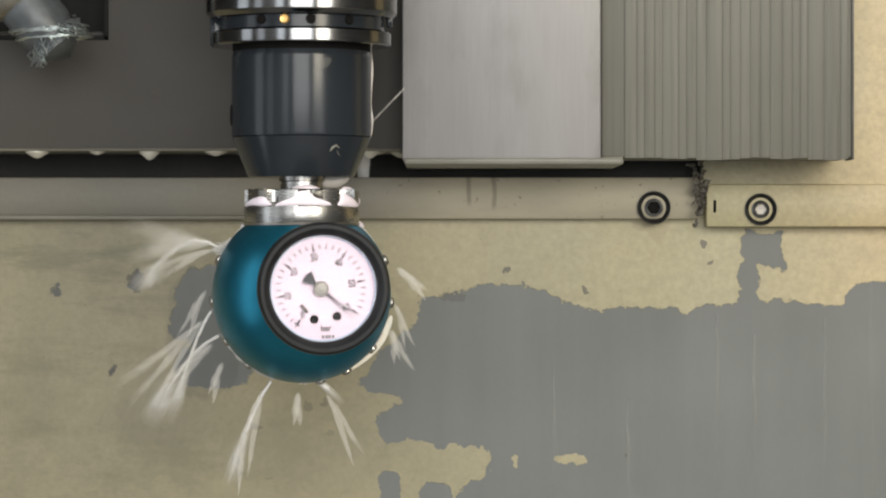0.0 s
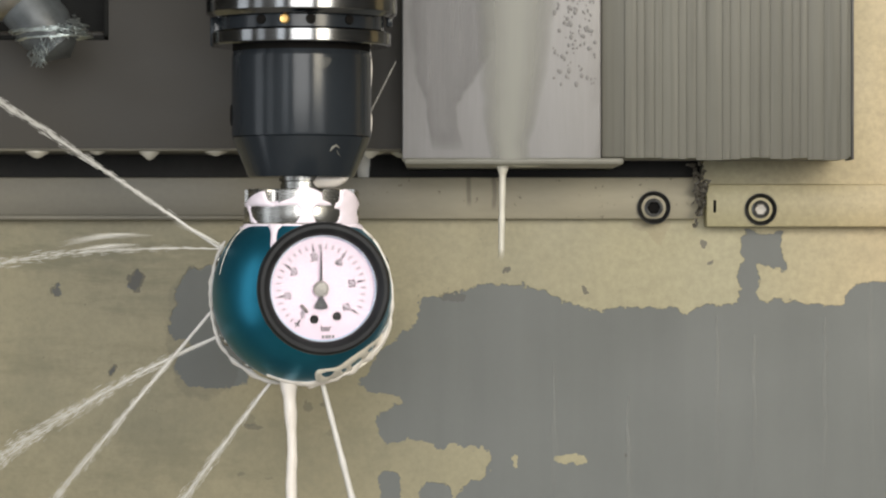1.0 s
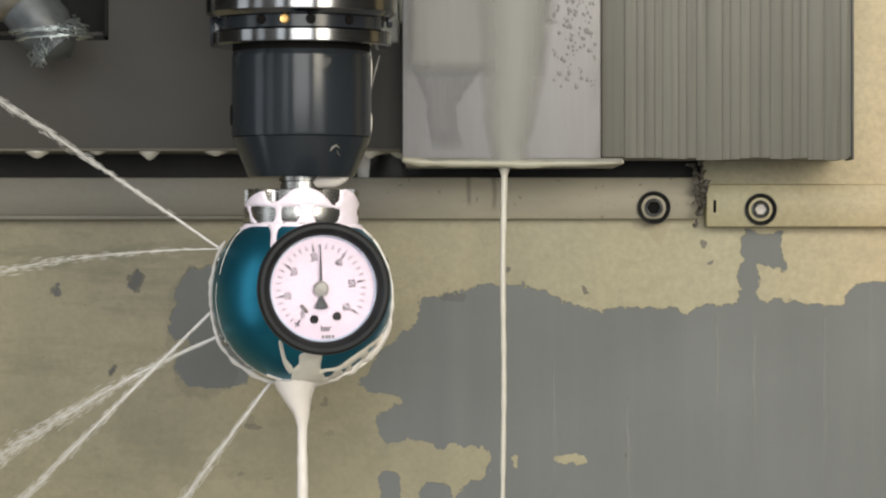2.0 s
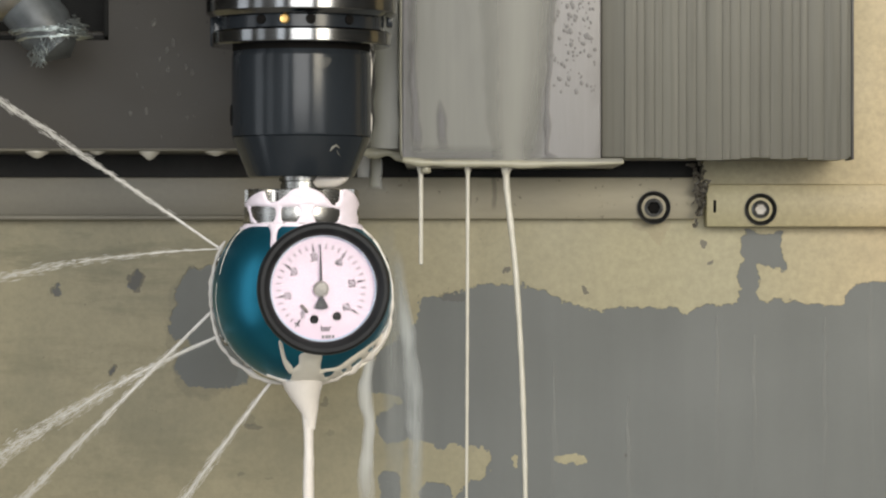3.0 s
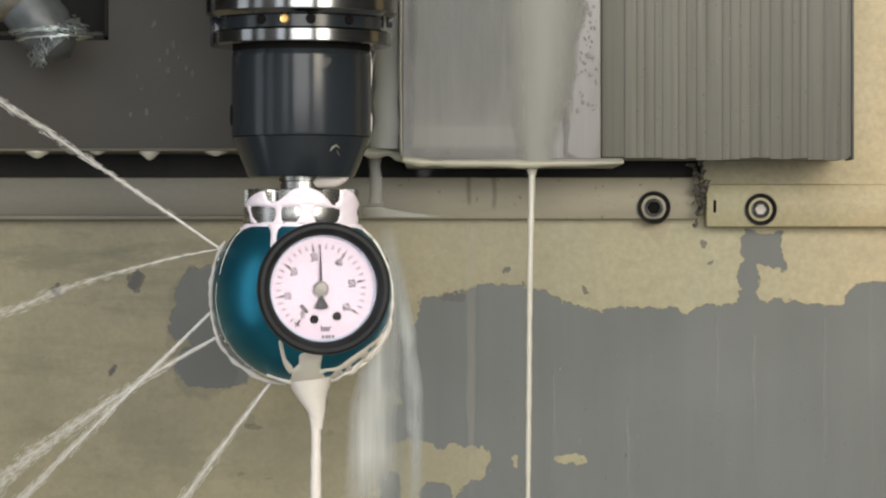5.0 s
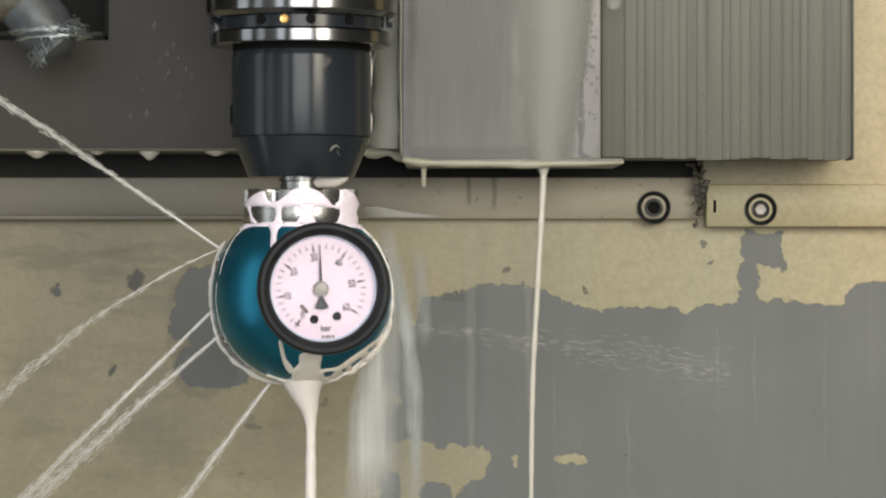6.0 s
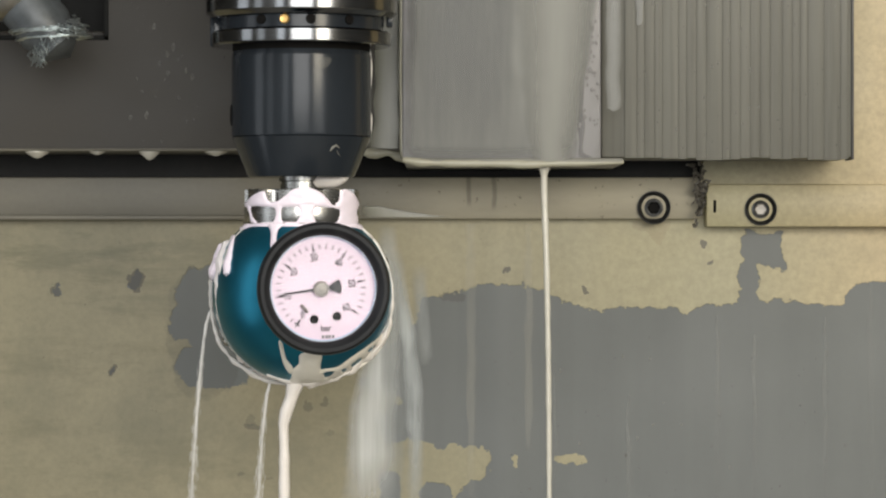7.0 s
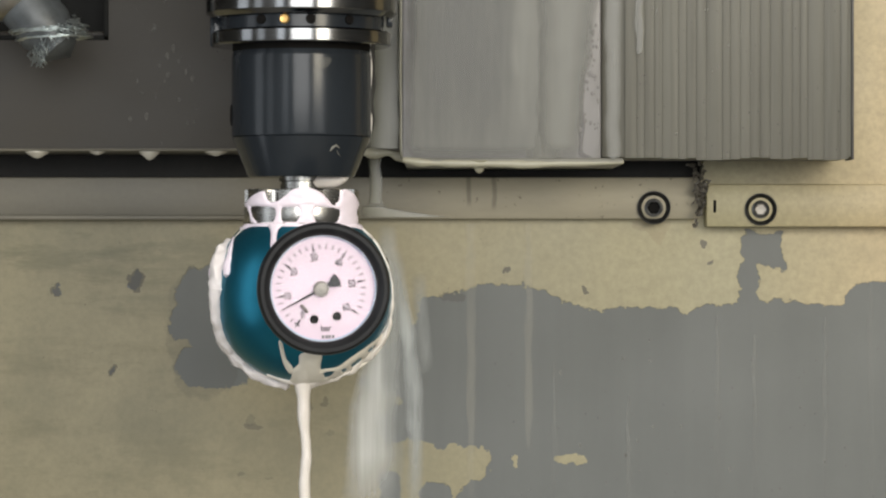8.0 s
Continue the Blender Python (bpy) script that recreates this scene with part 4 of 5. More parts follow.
# ------------------------------------------------------------------ coolant films and runs
def film_sheet(name, rows, y, material, label, category="coolant film", group="", soft=0.25, fade=None, top=0):
    """A thin wavy sheet of liquid on an upright face: rows of (v, left, right). It thins out to its edges, the more the softer it is."""
    run = spline(rows, 9)
    cols = 13
    mid = at((rows[0][1] + rows[0][2]) / 2, rows[-1][0], y)
    ob = thing(name, mid, label, category, group)
    bm = bmesh.new()
    front, thick = [], []
    for k, (v, a, b) in enumerate(run):
        la = a + 6 * noise.noise(Vector((v * 0.025, a * 0.1, 3)))
        lb = b + 6 * noise.noise(Vector((v * 0.025, b * 0.1, 9)))
        line = []
        for i in range(cols):
            f = i / (cols - 1)
            hill = max(0.0, math.sin(math.pi * f))
            p = at(la + (lb - la) * f, v, y)
            line.append(bm.verts.new((p.x, y - 0.00005 - 0.0001 * hill ** 0.5, p.z)))
            thick.append(hill ** soft * min(1.0, (len(run) - 1 - k) / (fade or 14 * soft), (k + 0.3) / top if top else 1.0))
        front.append(line)
    for a, b in zip(front, front[1:]):
        for i in range(cols - 1):
            bm.faces.new([a[i], a[i + 1], b[i + 1], b[i]])
    sheet = part("sheet", bm, material, ob, world_space=True, smooth=80)
    sheet.data.attributes.new("thickness", "FLOAT", "POINT").data.foreach_set("value", thick)
    return ob


PY, LY = 0.0692, 0.0995
FILM_RUN = film_sheet("coolant_film", [(-420, 826, 998), (-60, 838, 990), (80, 843, 978), (180, 850, 960), (250, 860, 945), (290, 866, 942)], PY - 0.0003, M_RUN, "cream coolant running down the bare cover", group="coolant on the cover", soft=0.8, fade=1.5)
FILM_WIDE = film_sheet("coolant_film", [(-420, 716, 985), (-60, 717, 978), (100, 717, 972), (200, 716, 968), (288, 717, 965)], PY, M_FILM, "thin grey coolant film on the bare cover", group="coolant on the cover", soft=0.07, fade=4)
# dark line between the film and the dry strip
FILM_EDGE = film_sheet("film_edge_line", [(-420, 978, 994), (-60, 972, 986), (100, 966, 979), (200, 963, 974), (262, 962, 974), (280, 966, 990)], PY - 0.00005, M_WET, "dark line along the coolant film's edge", "wet edge", "coolant on the cover", 0.7, fade=3)
FILM_STREAKS = [film_sheet("wet_streak", rows, PY - 0.00025, M_WET, "dark wet streak in the coolant film", "wet streak", "coolant on the cover", 0.8, fade=5, top=8) for rows in (
    [(70, 722, 736), (140, 723, 740), (210, 726, 744), (270, 730, 748)], [(175, 776, 786), (215, 774, 792), (268, 770, 796)])]
FILM_NEXT = film_sheet("coolant_film", [(-420, 930, 1066), (-60, 940, 1062), (60, 945, 1050), (160, 950, 1035), (288, 952, 1020)], PY - 0.0001, M_FILM, "thin grey coolant film on the bare cover", group="coolant on the cover", soft=0.4, fade=3)
FILM_OLIVE = film_sheet("coolant_film", [(-420, 716, 930), (-60, 716, 925), (80, 716, 915), (180, 716, 925), (262, 717, 935), (280, 718, 940)], PY - 0.00015, M_OLIVE, "thin olive coolant film on the bare cover", group="coolant on the cover", soft=0.45, fade=22)
FILM_STRIP = film_sheet("coolant_film", [(-420, 1068, 1098), (-60, 1068, 1100), (100, 1070, 1100), (260, 1072, 1099), (278, 1078, 1094), (284, 1084, 1088)], 0.0678, M_THIN, "pale coolant run at the sheet's edge", group="coolant on the cover", soft=0.6)
FILM_TIP = film_sheet("coolant_film", [(-420, 1118, 1142), (-60, 1122, 1140), (60, 1124, 1139), (90, 1127, 1136), (96, 1130, 1133)], 0.0808, M_THIN, "pale coolant run on the ribbed cover", group="coolant on the cover")
FILM_LEFT = film_sheet("coolant_film", [(-420, 640, 708), (0, 655, 709), (140, 660, 709), (240, 655, 709), (266, 650, 709)], LY, M_LIP, "coolant film on the dark cover, lightened against the tool's shadow", group="coolant on the cover", fade=1.5)
WY = WALL_Y - 0.0004
RUN_A = film_sheet("coolant_run", [(560, 668, 700), (620, 643, 692), (690, 604, 678), (750, 599, 672), (800, 618, 668), (860, 630, 660), (930, 633, 657), (1010, 634, 656)], WY - 0.0003, M_WASHB, "pale coolant running down the wall", group="coolant on the wall", soft=0.35, top=8)
RUN_B = film_sheet("coolant_run", [(440, 694, 712), (560, 698, 732), (680, 712, 750), (800, 718, 752), (930, 716, 748)], WY - 0.0001, M_WASHC, "pale coolant running down the wall", group="coolant on the wall", soft=0.9, top=9)
RUN_H = film_sheet("coolant_run", [(400, 668, 704), (520, 664, 710), (620, 642, 712), (720, 616, 708), (830, 606, 704), (930, 602, 700)], WY, M_WASHD, "milky coolant washing down the wall", group="coolant on the wall", soft=0.8, top=10)
RUN_C = film_sheet("coolant_run", [(470, 726, 756), (560, 730, 762), (630, 734, 768), (650, 742, 760)], WY, M_WASH, "pale coolant running down the wall", group="coolant on the wall", soft=0.9, top=6)
RUN_D = film_sheet("coolant_run", [(396, 664, 700), (560, 668, 716), (760, 676, 720), (930, 676, 720)], WY - 0.0001, M_WASH, "pale coolant running down the wall", group="coolant on the wall", soft=0.9, top=9)
FILM_WET = film_sheet("wet_patch", [(-420, 716, 900), (-60, 718, 900), (60, 724, 880), (130, 735, 850), (190, 752, 812), (268, 762, 824)], PY + 0.0003, M_WET, "dark wet patch on the bare cover", "wet patch", "coolant on the cover", 0.35)


def droplets():
    ob = thing("spattered_droplets", at(1015, 100, 0.0695), "dark droplets spattered on the bare cover", "droplets", kind="stuff")
    rng = random.Random(21)
    bm = bmesh.new()
    for k in range(150):
        v = 190 * rng.random() ** 1.6 - 40
        p = at(rng.uniform(978, 1054), v, 0.0696)
        r = mm(rng.choice((1.6, 2.2, 2.8, 3.8)), 0.07)
        m = Matrix.Translation(p) @ pose(0, 0, 0, 90, 0, 0) @ Matrix.Diagonal((1, rng.uniform(0.9, 1.8), 0.12, 1))
        bmesh.ops.create_icosphere(bm, subdivisions=1, radius=r, matrix=m)
    part("droplet_coat", bm, M_DROP, ob, world_space=True)
    return ob


DROPS = droplets()


def spatter(place, label, count, area, y, sizes, material, seed):
    ob = thing("spattered_droplets", at(*place, y), label, "droplets", "spatter", "stuff")
    rng = random.Random(seed)
    bm = bmesh.new()
    for k in range(count):
        p = at(rng.uniform(area[0], area[1]), rng.uniform(area[2], area[3]), y)
        m = Matrix.Translation(p) @ pose(0, 0, 0, 90, 0, 0) @ Matrix.Diagonal((1, rng.uniform(0.9, 2.2), 0.2, 1))
        bmesh.ops.create_icosphere(bm, subdivisions=1, radius=mm(rng.choice(sizes), y), matrix=m)
    part("droplet_coat", bm, material, ob, world_space=True)
    return ob


SPAT_RIB = spatter((1300, 150), "pale droplets spattered on the ribbed cover", 80, (1120, 1495, -60, 260), 0.0817, (0.7, 0.9, 1.2, 1.8, 2.4), M_FLECK, 31)
SPAT_DARK = spatter((330, 120), "pale droplets spattered on the dark cover", 60, (230, 405, -60, 255), 0.0997, (0.9, 1.4, 2.2, 3.4, 4.5), M_FLECKPALE, 32)
SPAT_WALL = spatter((1200, 740), "pale droplets spattered on the grey primer", 70, (860, 1560, 590, 900), WALL_Y - 0.0001, (0.8, 1.0, 1.4, 2.4), M_FLECK, 33)
RUN_E = film_sheet("coolant_run", [(396, 824, 842), (480, 824, 842), (640, 824, 843), (780, 825, 841), (930, 825, 841)], WY, M_TRACE, "faint coolant trace on the wall", group="coolant on the wall", soft=0.8)
RUN_F = film_sheet("coolant_run", [(396, 926, 942), (560, 927, 943), (760, 928, 944), (800, 931, 940)], WY, M_TRACE, "faint coolant trace on the wall", group="coolant on the wall", soft=0.8)
RUN_G = film_sheet("coolant_run", [(540, 658, 674), (610, 648, 668), (680, 634, 660), (740, 640, 664), (820, 632, 662), (930, 638, 668)], WY - 0.0002, M_WASHD, "pale coolant running down the wall", group="coolant on the wall", soft=0.7, top=6)
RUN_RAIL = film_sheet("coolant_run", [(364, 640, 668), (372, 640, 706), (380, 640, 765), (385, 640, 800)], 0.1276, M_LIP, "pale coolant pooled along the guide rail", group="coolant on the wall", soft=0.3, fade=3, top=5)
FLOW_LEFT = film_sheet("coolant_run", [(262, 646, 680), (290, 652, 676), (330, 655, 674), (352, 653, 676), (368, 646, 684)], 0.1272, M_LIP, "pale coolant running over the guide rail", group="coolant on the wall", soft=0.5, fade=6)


def lip_bead(points, y, label, material=None):
    """A rounded bead of coolant along a folded edge: (u, v, half height) points."""
    run = spline(points, 8)
    ob = thing("coolant_bead", at(points[0][0], points[0][1], y), label, "coolant bead", "coolant on the cover")
    part("bead", tube([at(p[0], p[1], y) for p in run], [mm(p[2], y) for p in run], 12, lump=0.3, freq=160), material or M_RUNBEAD, ob, world_space=True)
    return ob


LIP_BARE = lip_bead([(713, 283, 5), (745, 288, 7), (775, 289, 6), (830, 290, 7), (880, 290, 6), (932, 291, 8), (975, 290, 6), (1040, 289, 5), (1103, 287, 3.5)], 0.0695, "cream bead of coolant along the bare cover's foot")
LIP_LEFT = lip_bead([(622, 267, 3), (645, 270, 7), (665, 273, 9), (688, 271, 6), (704, 277, 8), (716, 282, 6)], 0.0990, "cream bead of coolant along the dark cover's lip")


def drip(u, v, w, d, y):
    """A drop drawn out of the bead, not yet fallen."""
    ob = thing("coolant_drip", at(u, v, y), "cream drop drawn out of the coolant bead", "drop", "drops under the cover")
    part("drop", lathe([(mm(w * 2.6, y), mm(4, y)), (mm(w * 1.5, y), -mm(2, y)), (mm(w, y), -mm(d * 0.25, y)), (mm(w * 0.85, y), -mm(d * 0.6, y)), (mm(w, y), -mm(d * 0.85, y)), (mm(w * 0.6, y), -mm(d * 0.97, y)), (0, -mm(d, y))], 20), M_RUNBEAD, ob)
    return ob


LIP_SEAM = lip_bead([(709, -60, 3), (710, 40, 3.5), (709, 120, 3), (710, 200, 3.5), (711, 262, 5), (714, 280, 6)], 0.0715, "coolant bridging the seam between the covers", M_LIPBEAD)


DRIP_LONG = drip(845, 290, 5, 44, 0.0735)
DRIP_MAIN = drip(937, 290, 5, 52, 0.0735)
DRIP_NUB = drip(754, 288, 10, 20, 0.0735)
for u, w, v in ((1270, 5, 560), (1541, 7, 500), (1112, 6, 700), (1335, 5, 590), (1460, 6, 560), (980, 6, 640)):
    film_sheet("dried_streak", [(v, u - w * 0.4, u + w * 0.4), (v + 120, u - w, u + w), (930, u - w, u + w)], WY, M_FAINT, "dried pale streak on the grey primer", "streak", "dried streaks", 1.0)


# ------------------------------------------------------------------ coolant that flies: strands of short rigid pieces
STRAND = 26.0                     # length of a piece in drawing units


def strand(name, n, y, radius, material, label, group, far=None, dense=1.0):
    """An Empty with n pieces; radius(i) in drawing units. Pieces from the number in far on are broken into mist."""
    ob = thing(name, (0, y, Z0), label, "coolant jet" if "jet" in name else "coolant stream", group)
    rng = random.Random(name + str(n) + label + str(y))
    made = []
    seed = Vector((rng.random(), rng.random(), rng.random())) * 10
    for i in range(n):
        r0, r1 = radius(i), radius(i + 1)
        half = mm(STRAND * 0.53, y)
        bm = bmesh.new()
        misty = far is not None and i >= far
        if misty:
            # torn into drawn-out droplets, thinner to the outside
            for k in range(int(dense * (12 + 8 * r1))):
                f, ln = rng.uniform(-0.05, 1.05), rng.uniform(0.15, 0.8)
                spread = mm(r0 + (r1 - r0) * f, y) * 0.7
                c = Vector((half * (2 * f - 1), rng.gauss(0, 1) * spread, rng.gauss(0, 1) * spread))
                c.z += 1.2 * spread * noise.noise(seed + Vector(((i + f) * 0.35, k % 3 * 3.3, 5)))
                lean = Vector((half * ln, 0, rng.gauss(0, 0.12) * spread * ln))
                w = mm(rng.uniform(0.22, 0.62), y)
                tube([c - lean, c, c + lean], [w * 0.4, w, w * 0.4], 5, bm)
        else:
            line, radii = [], []
            for f in np.linspace(-0.03, 1.03, 8):
                line.append(Vector((half * (2 * f - 1) / 1.06, 0, 0)))
                radii.append(mm(r0 + (r1 - r0) * f, y) * (1 + 0.2 * noise.noise(seed + Vector(((i + f) * 0.9, 0, 2)))))
            tube(line, radii, 10, bm)
        piece = part("strand_piece", bm, (M_HAZE if dense < 0.2 else M_MIST) if misty else material, ob)
        if misty:
            tagged(piece, kind="stuff")
        made.append(piece)
    return ob, made


def along(line, s):
    """The place and direction s along a line of points; it goes on straight past both ends."""
    if s <= 0:
        d = (line[1] - line[0]).normalized()
        return line[0] + d * s, d
    for a, b in zip(line, line[1:]):
        step = (b - a).length
        if s <= step:
            d = (b - a) / step
            return a + d * s, d
        s -= step
    d = (line[-1] - line[-2]).normalized()
    return line[-1] + d * s, d


def pressure(t):
    rows = ((0.0, 0.07), (0.1, 0.2), (0.2, 0.45), (0.35, 1.0), (6.2, 1.0), (6.3, 0.7), (6.4, 0.35), (6.5, 0.095), (6.6, 0.06), (6.8, 0.03), (7.0, 0.015), (7.2, 0.008), (9.0, 0.006))
    for (a, p), (b, q) in zip(rows, rows[1:]):
        if t <= b:
            return p * (q / p) ** ((t - a) / (b - a))
    return rows[-1][1]


def jet_line(root, way, sag, p, reach=700):
    """The arc of a jet in drawing units."""
    d = Vector(way).normalized()
    k, tau, line = sag + 2.9e-5 * (1 / (p * p) - 1), 0.0, []
    while True:
        q = d * tau + Vector((0, 0, -k * tau * tau))
        line.append(Vector(root) + q)
        if q.length > reach or len(line) > 400:
            return line
        tau += 5.0 / max(0.3, (d + Vector((0, 0, -2 * k * tau))).length)


def drawn(u, v, y=0.0):
    """Drawing point as a vector in drawing units about the picture's axis."""
    return Vector((u - 784, 0, 441 - v))


JETS = []     # pieces, root, way, sag, first length, stop time, sway


def jet(root, way, n, r0, r1, stop, sag=3.4e-5, far=None, late=0.0, sway=1.0, dense=1.0):
    core = n if far is None else (far + 5 if far else 1)
    ob, made = strand("coolant_jet", core, 0.002, lambda i: r0 + (r1 - r0) * i / n if far is None else r0 * (1 - 0.8 * i / core), M_JET, "thin milky coolant jet from the spray head", "coolant jets")
    JETS.append((made, drawn(*root), way, sag, stop, late, sway))
    if far is not None:
        ob, made = strand("coolant_spray", n, 0.002, lambda i: r0 * 0.5 + (r1 - r0 * 0.5) * (i / n) ** 0.8, M_STREAM, "fine milky spray torn off a coolant jet", "coolant jets", 0, dense)
        JETS.append((made, drawn(*root), way, sag, stop, late, sway))


jet((390, 441), (-1, 0.02, 0.69), 22, 2.4, 6.0, 6.62, far=9)
jet((388, 441), (-1, -0.03, -0.20), 20, 1.0, 8.0, 6.3, 2.6e-4, far=4, late=0.12, sway=2.0, dense=0.45)
jet((373, 553), (-1, -0.02, -0.985), 22, 3.0, 6.5, 7.02, 2.5e-5, far=10)
jet((386, 596), (-1, 0.04, -0.42), 22, 3.0, 13.0, 6.72, 3.2e-4, far=7, sway=1.6, dense=0.8)
jet((479, 677), (-1, 0.0, -1.32), 14, 3.0, 8.0, 7.14, 6e-5, far=6, sway=1.5)
jet((620, 568), (1, 0.0, -0.10), 26, 1.0, 26.0, 6.3, 4e-5, far=0, late=5.3, dense=0.12)

EARLY, early_pieces = strand("coolant_jet", 12, 0.004, lambda i: 4.5 + 0.2 * i, M_JET, "thin milky coolant jet from the spray head", "coolant jets")
REAR, rear_pieces = strand("coolant_jet", 6, 0.045, lambda i: 2.2 - 0.1 * i, M_HAZE, "thin milky coolant jet from the spray head", "coolant jets")

FOOT, foot_pieces = strand("coolant_stream", 12, -0.004, lambda i: (15, 14.5, 13, 11, 9.8, 9.6, 9.5)[i] if i < 7 else 9.5, M_CREAM, "cream coolant pouring off the spray head's foot", "falling coolant")
FUNNEL = thing("coolant_funnel", at(546, 690, -0.004), "cream coolant gathering to a funnel under the spray head", "coolant stream", "falling coolant")
part("funnel", tube([at(u, v, -0.004) for u, v in ((544, 672), (545, 684), (548, 700), (552, 714), (555, 728), (556, 742), (557, 760))], [mm(r) for r in (37, 34, 28, 22, 16, 12, 8.5)], 20, lump=0.12, freq=120), M_CREAM, FUNNEL, world_space=True)
FALLS = []


def fall(n, r, y=0.076):
    ob, made = strand("coolant_stream", n, y, lambda i: r * (2.6 if i == 0 else 1.15 - 0.012 * i) * (1 - 0.75 * (i / n) ** 6 if n < 20 else 1), M_STREAM, "thin coolant stream falling from the cover's edge", "falling coolant")
    FALLS.append(made)
    return made


fall_main = fall(26, 5.2)
fall_mid = fall(26, 3.2)
fall_side = fall(12, 3.8)
fall_late = fall(8, 3.8)
LATE_DROP = thing("hanging_drop", at(848, 290, 0.0735), "milky drop hanging from the bare cover's foot", "drop", "drops under the cover")
part("drop", lathe([(mm(30), mm(6)), (mm(26), 0), (mm(15), -mm(4)), (mm(10), -mm(9)), (mm(7), -mm(15)), (0, -mm(19))], 20), M_RUNBEAD, LATE_DROP)

FLYERS = []


def flyer(t0, root, velocity, length, width, split, fan=0.15, material=None):
    """A torn sheet or long drop of coolant that leaves the head at t0; velocity in drawing units a second."""
    ob = thing("coolant_splash", (0, 0, Z0), "torn splash of milky coolant in the air", "splash", "splashes")
    bm = bmesh.new()
    rng = random.Random(int(root[0] * 7 + root[1] + length))
    for k in range(split):
        a = fan * (k - (split - 1) / 2)
        ln = length * rng.uniform(0.6, 1.0)
        line = [Vector((mm(ln * f), 0.001 * k, mm(ln * f * math.sin(a) + 9 * fan * math.sin(f * 5 + k)))) for f in np.linspace(0, 1, 10)]
        tube(line, [mm(width * rng.uniform(0.6, 1.0) * (0.15 + math.sin(math.pi * min(1, 0.1 + f * 0.95)) ** 0.8)) for f in np.linspace(0, 1, 10)], 8, bm, squash=0.3, lump=0.5, freq=350)
    body = part("splash", bm, material or M_MIST, ob)
    FLYERS.append((ob, t0, drawn(*root), Vector((velocity[0], 0, velocity[1])), length))


for root, vel, ln, w, n in (((392, 436), (-1500, 500), 150, 11, 3), ((392, 440), (-1300, -60), 110, 6, 2), ((374, 500), (-800, -1100), 110, 7, 2), ((374, 556), (-1200, -900), 170, 8, 3),
                            ((388, 602), (-1000, -500), 90, 8, 2), ((400, 630), (-500, -900), 70, 8, 2), ((690, 468), (1100, -500), 90, 9, 2), ((692, 525), (500, -900), 80, 6, 2),
                            ((686, 575), (400, -700), 70, 8, 3), ((470, 676), (-500, -1300), 140, 8, 2), ((568, 684), (800, -1100), 120, 7, 2), ((530, 684), (-100, -800), 50, 10, 2), ((440, 740), (-400, -1300), 110, 8, 2)):
    flyer(-0.014, root, vel, ln * 1.15, w * 0.75, n, 0.2, M_HAZE)
# gusts torn off the upper jets, and a fan thrown off the gauge's side at the start
for t0, vel, ln in ((0.045, (-3300, 1900), 90), (0.05, (-3500, 2500), 80), (0.06, (-3000, 1750), 110), (0.07, (-3200, 1450), 70), (0.445, (-3300, 3300), 120), (0.455, (-3400, 2700), 110), (0.465, (-3100, 3100), 100),
                    (0.478, (-2900, 2300), 70), (0.484, (-2800, 1700), 80), (0.57, (-3200, 1200), 80), (0.66, (-3200, 2000), 90), (0.935, (-3300, 1250), 90), (0.95, (-3400, 900), 80), (0.97, (-3000, 1900), 70)):
    flyer(t0, (388, 440), vel, ln, 3.0, 3, 0.05, M_MIST)
for t0, root, vel, ln in ((0.03, (690, 545), (3600, -1500), 70), (0.036, (688, 560), (3300, -2300), 80), (0.042, (686, 575), (2900, -3000), 70), (0.05, (690, 550), (3000, -2300), 60), (0.055, (680, 590), (2400, -3200), 60), (0.06, (600, 672), (1700, -3300), 70)):
    flyer(t0, root, vel, ln, 2.6, 3, 0.06, M_MIST)
for t0, vel, ln in ((6.40, (-3300, 1500), 60), (6.41, (-3500, 1150), 55), (6.42, (-2900, 1700), 70), (6.43, (-3300, 1950), 60), (6.44, (-2800, 1900), 50), (6.45, (-2600, 850), 50), (6.46, (-2300, 1250), 45), (6.52, (-900, 650), 45)):
    flyer(t0, (388, 440), vel, ln, 3.5, 2, 0.1, M_STREAM)


# ------------------------------------------------------------------ what moves
GRAVITY = 30000.0


def key_strand(made, y, times, line_at, front_at, drop_at):
    rows = [[] for _ in made]
    for t in times:
        line = line_at(t)
        front, drop = front_at(t), drop_at(t)
        for i, piece in enumerate(made):
            p, d = along(line, min(STRAND * (i + 0.5), front) + drop)
            q = d.to_track_quat("X", "Z").to_matrix().to_4x4()
            rows[i].append((t, Matrix.Translation(p * mm(1, y)) @ q))
    for piece, r in zip(made, rows):
        walk(piece, r)


def between(rows, t):
    if t <= rows[0][0]:
        return rows[0][1]
    for (a, p), (b, q) in zip(rows, rows[1:]):
        if t <= b:
            return p + (q - p) * (t - a) / (b - a)
    return rows[-1][1]


def slide(ob, rows):
    """Keys a thing by (seconds, dx, dy, dz) from its place, dx and dz in drawing units, dy in metres."""
    m = ob.matrix_basis.copy()
    y = m.translation.y
    walk(ob, [(t, Matrix.Translation((mm(dx, y), dy, mm(dz, y))) @ m) for t, dx, dy, dz in rows])


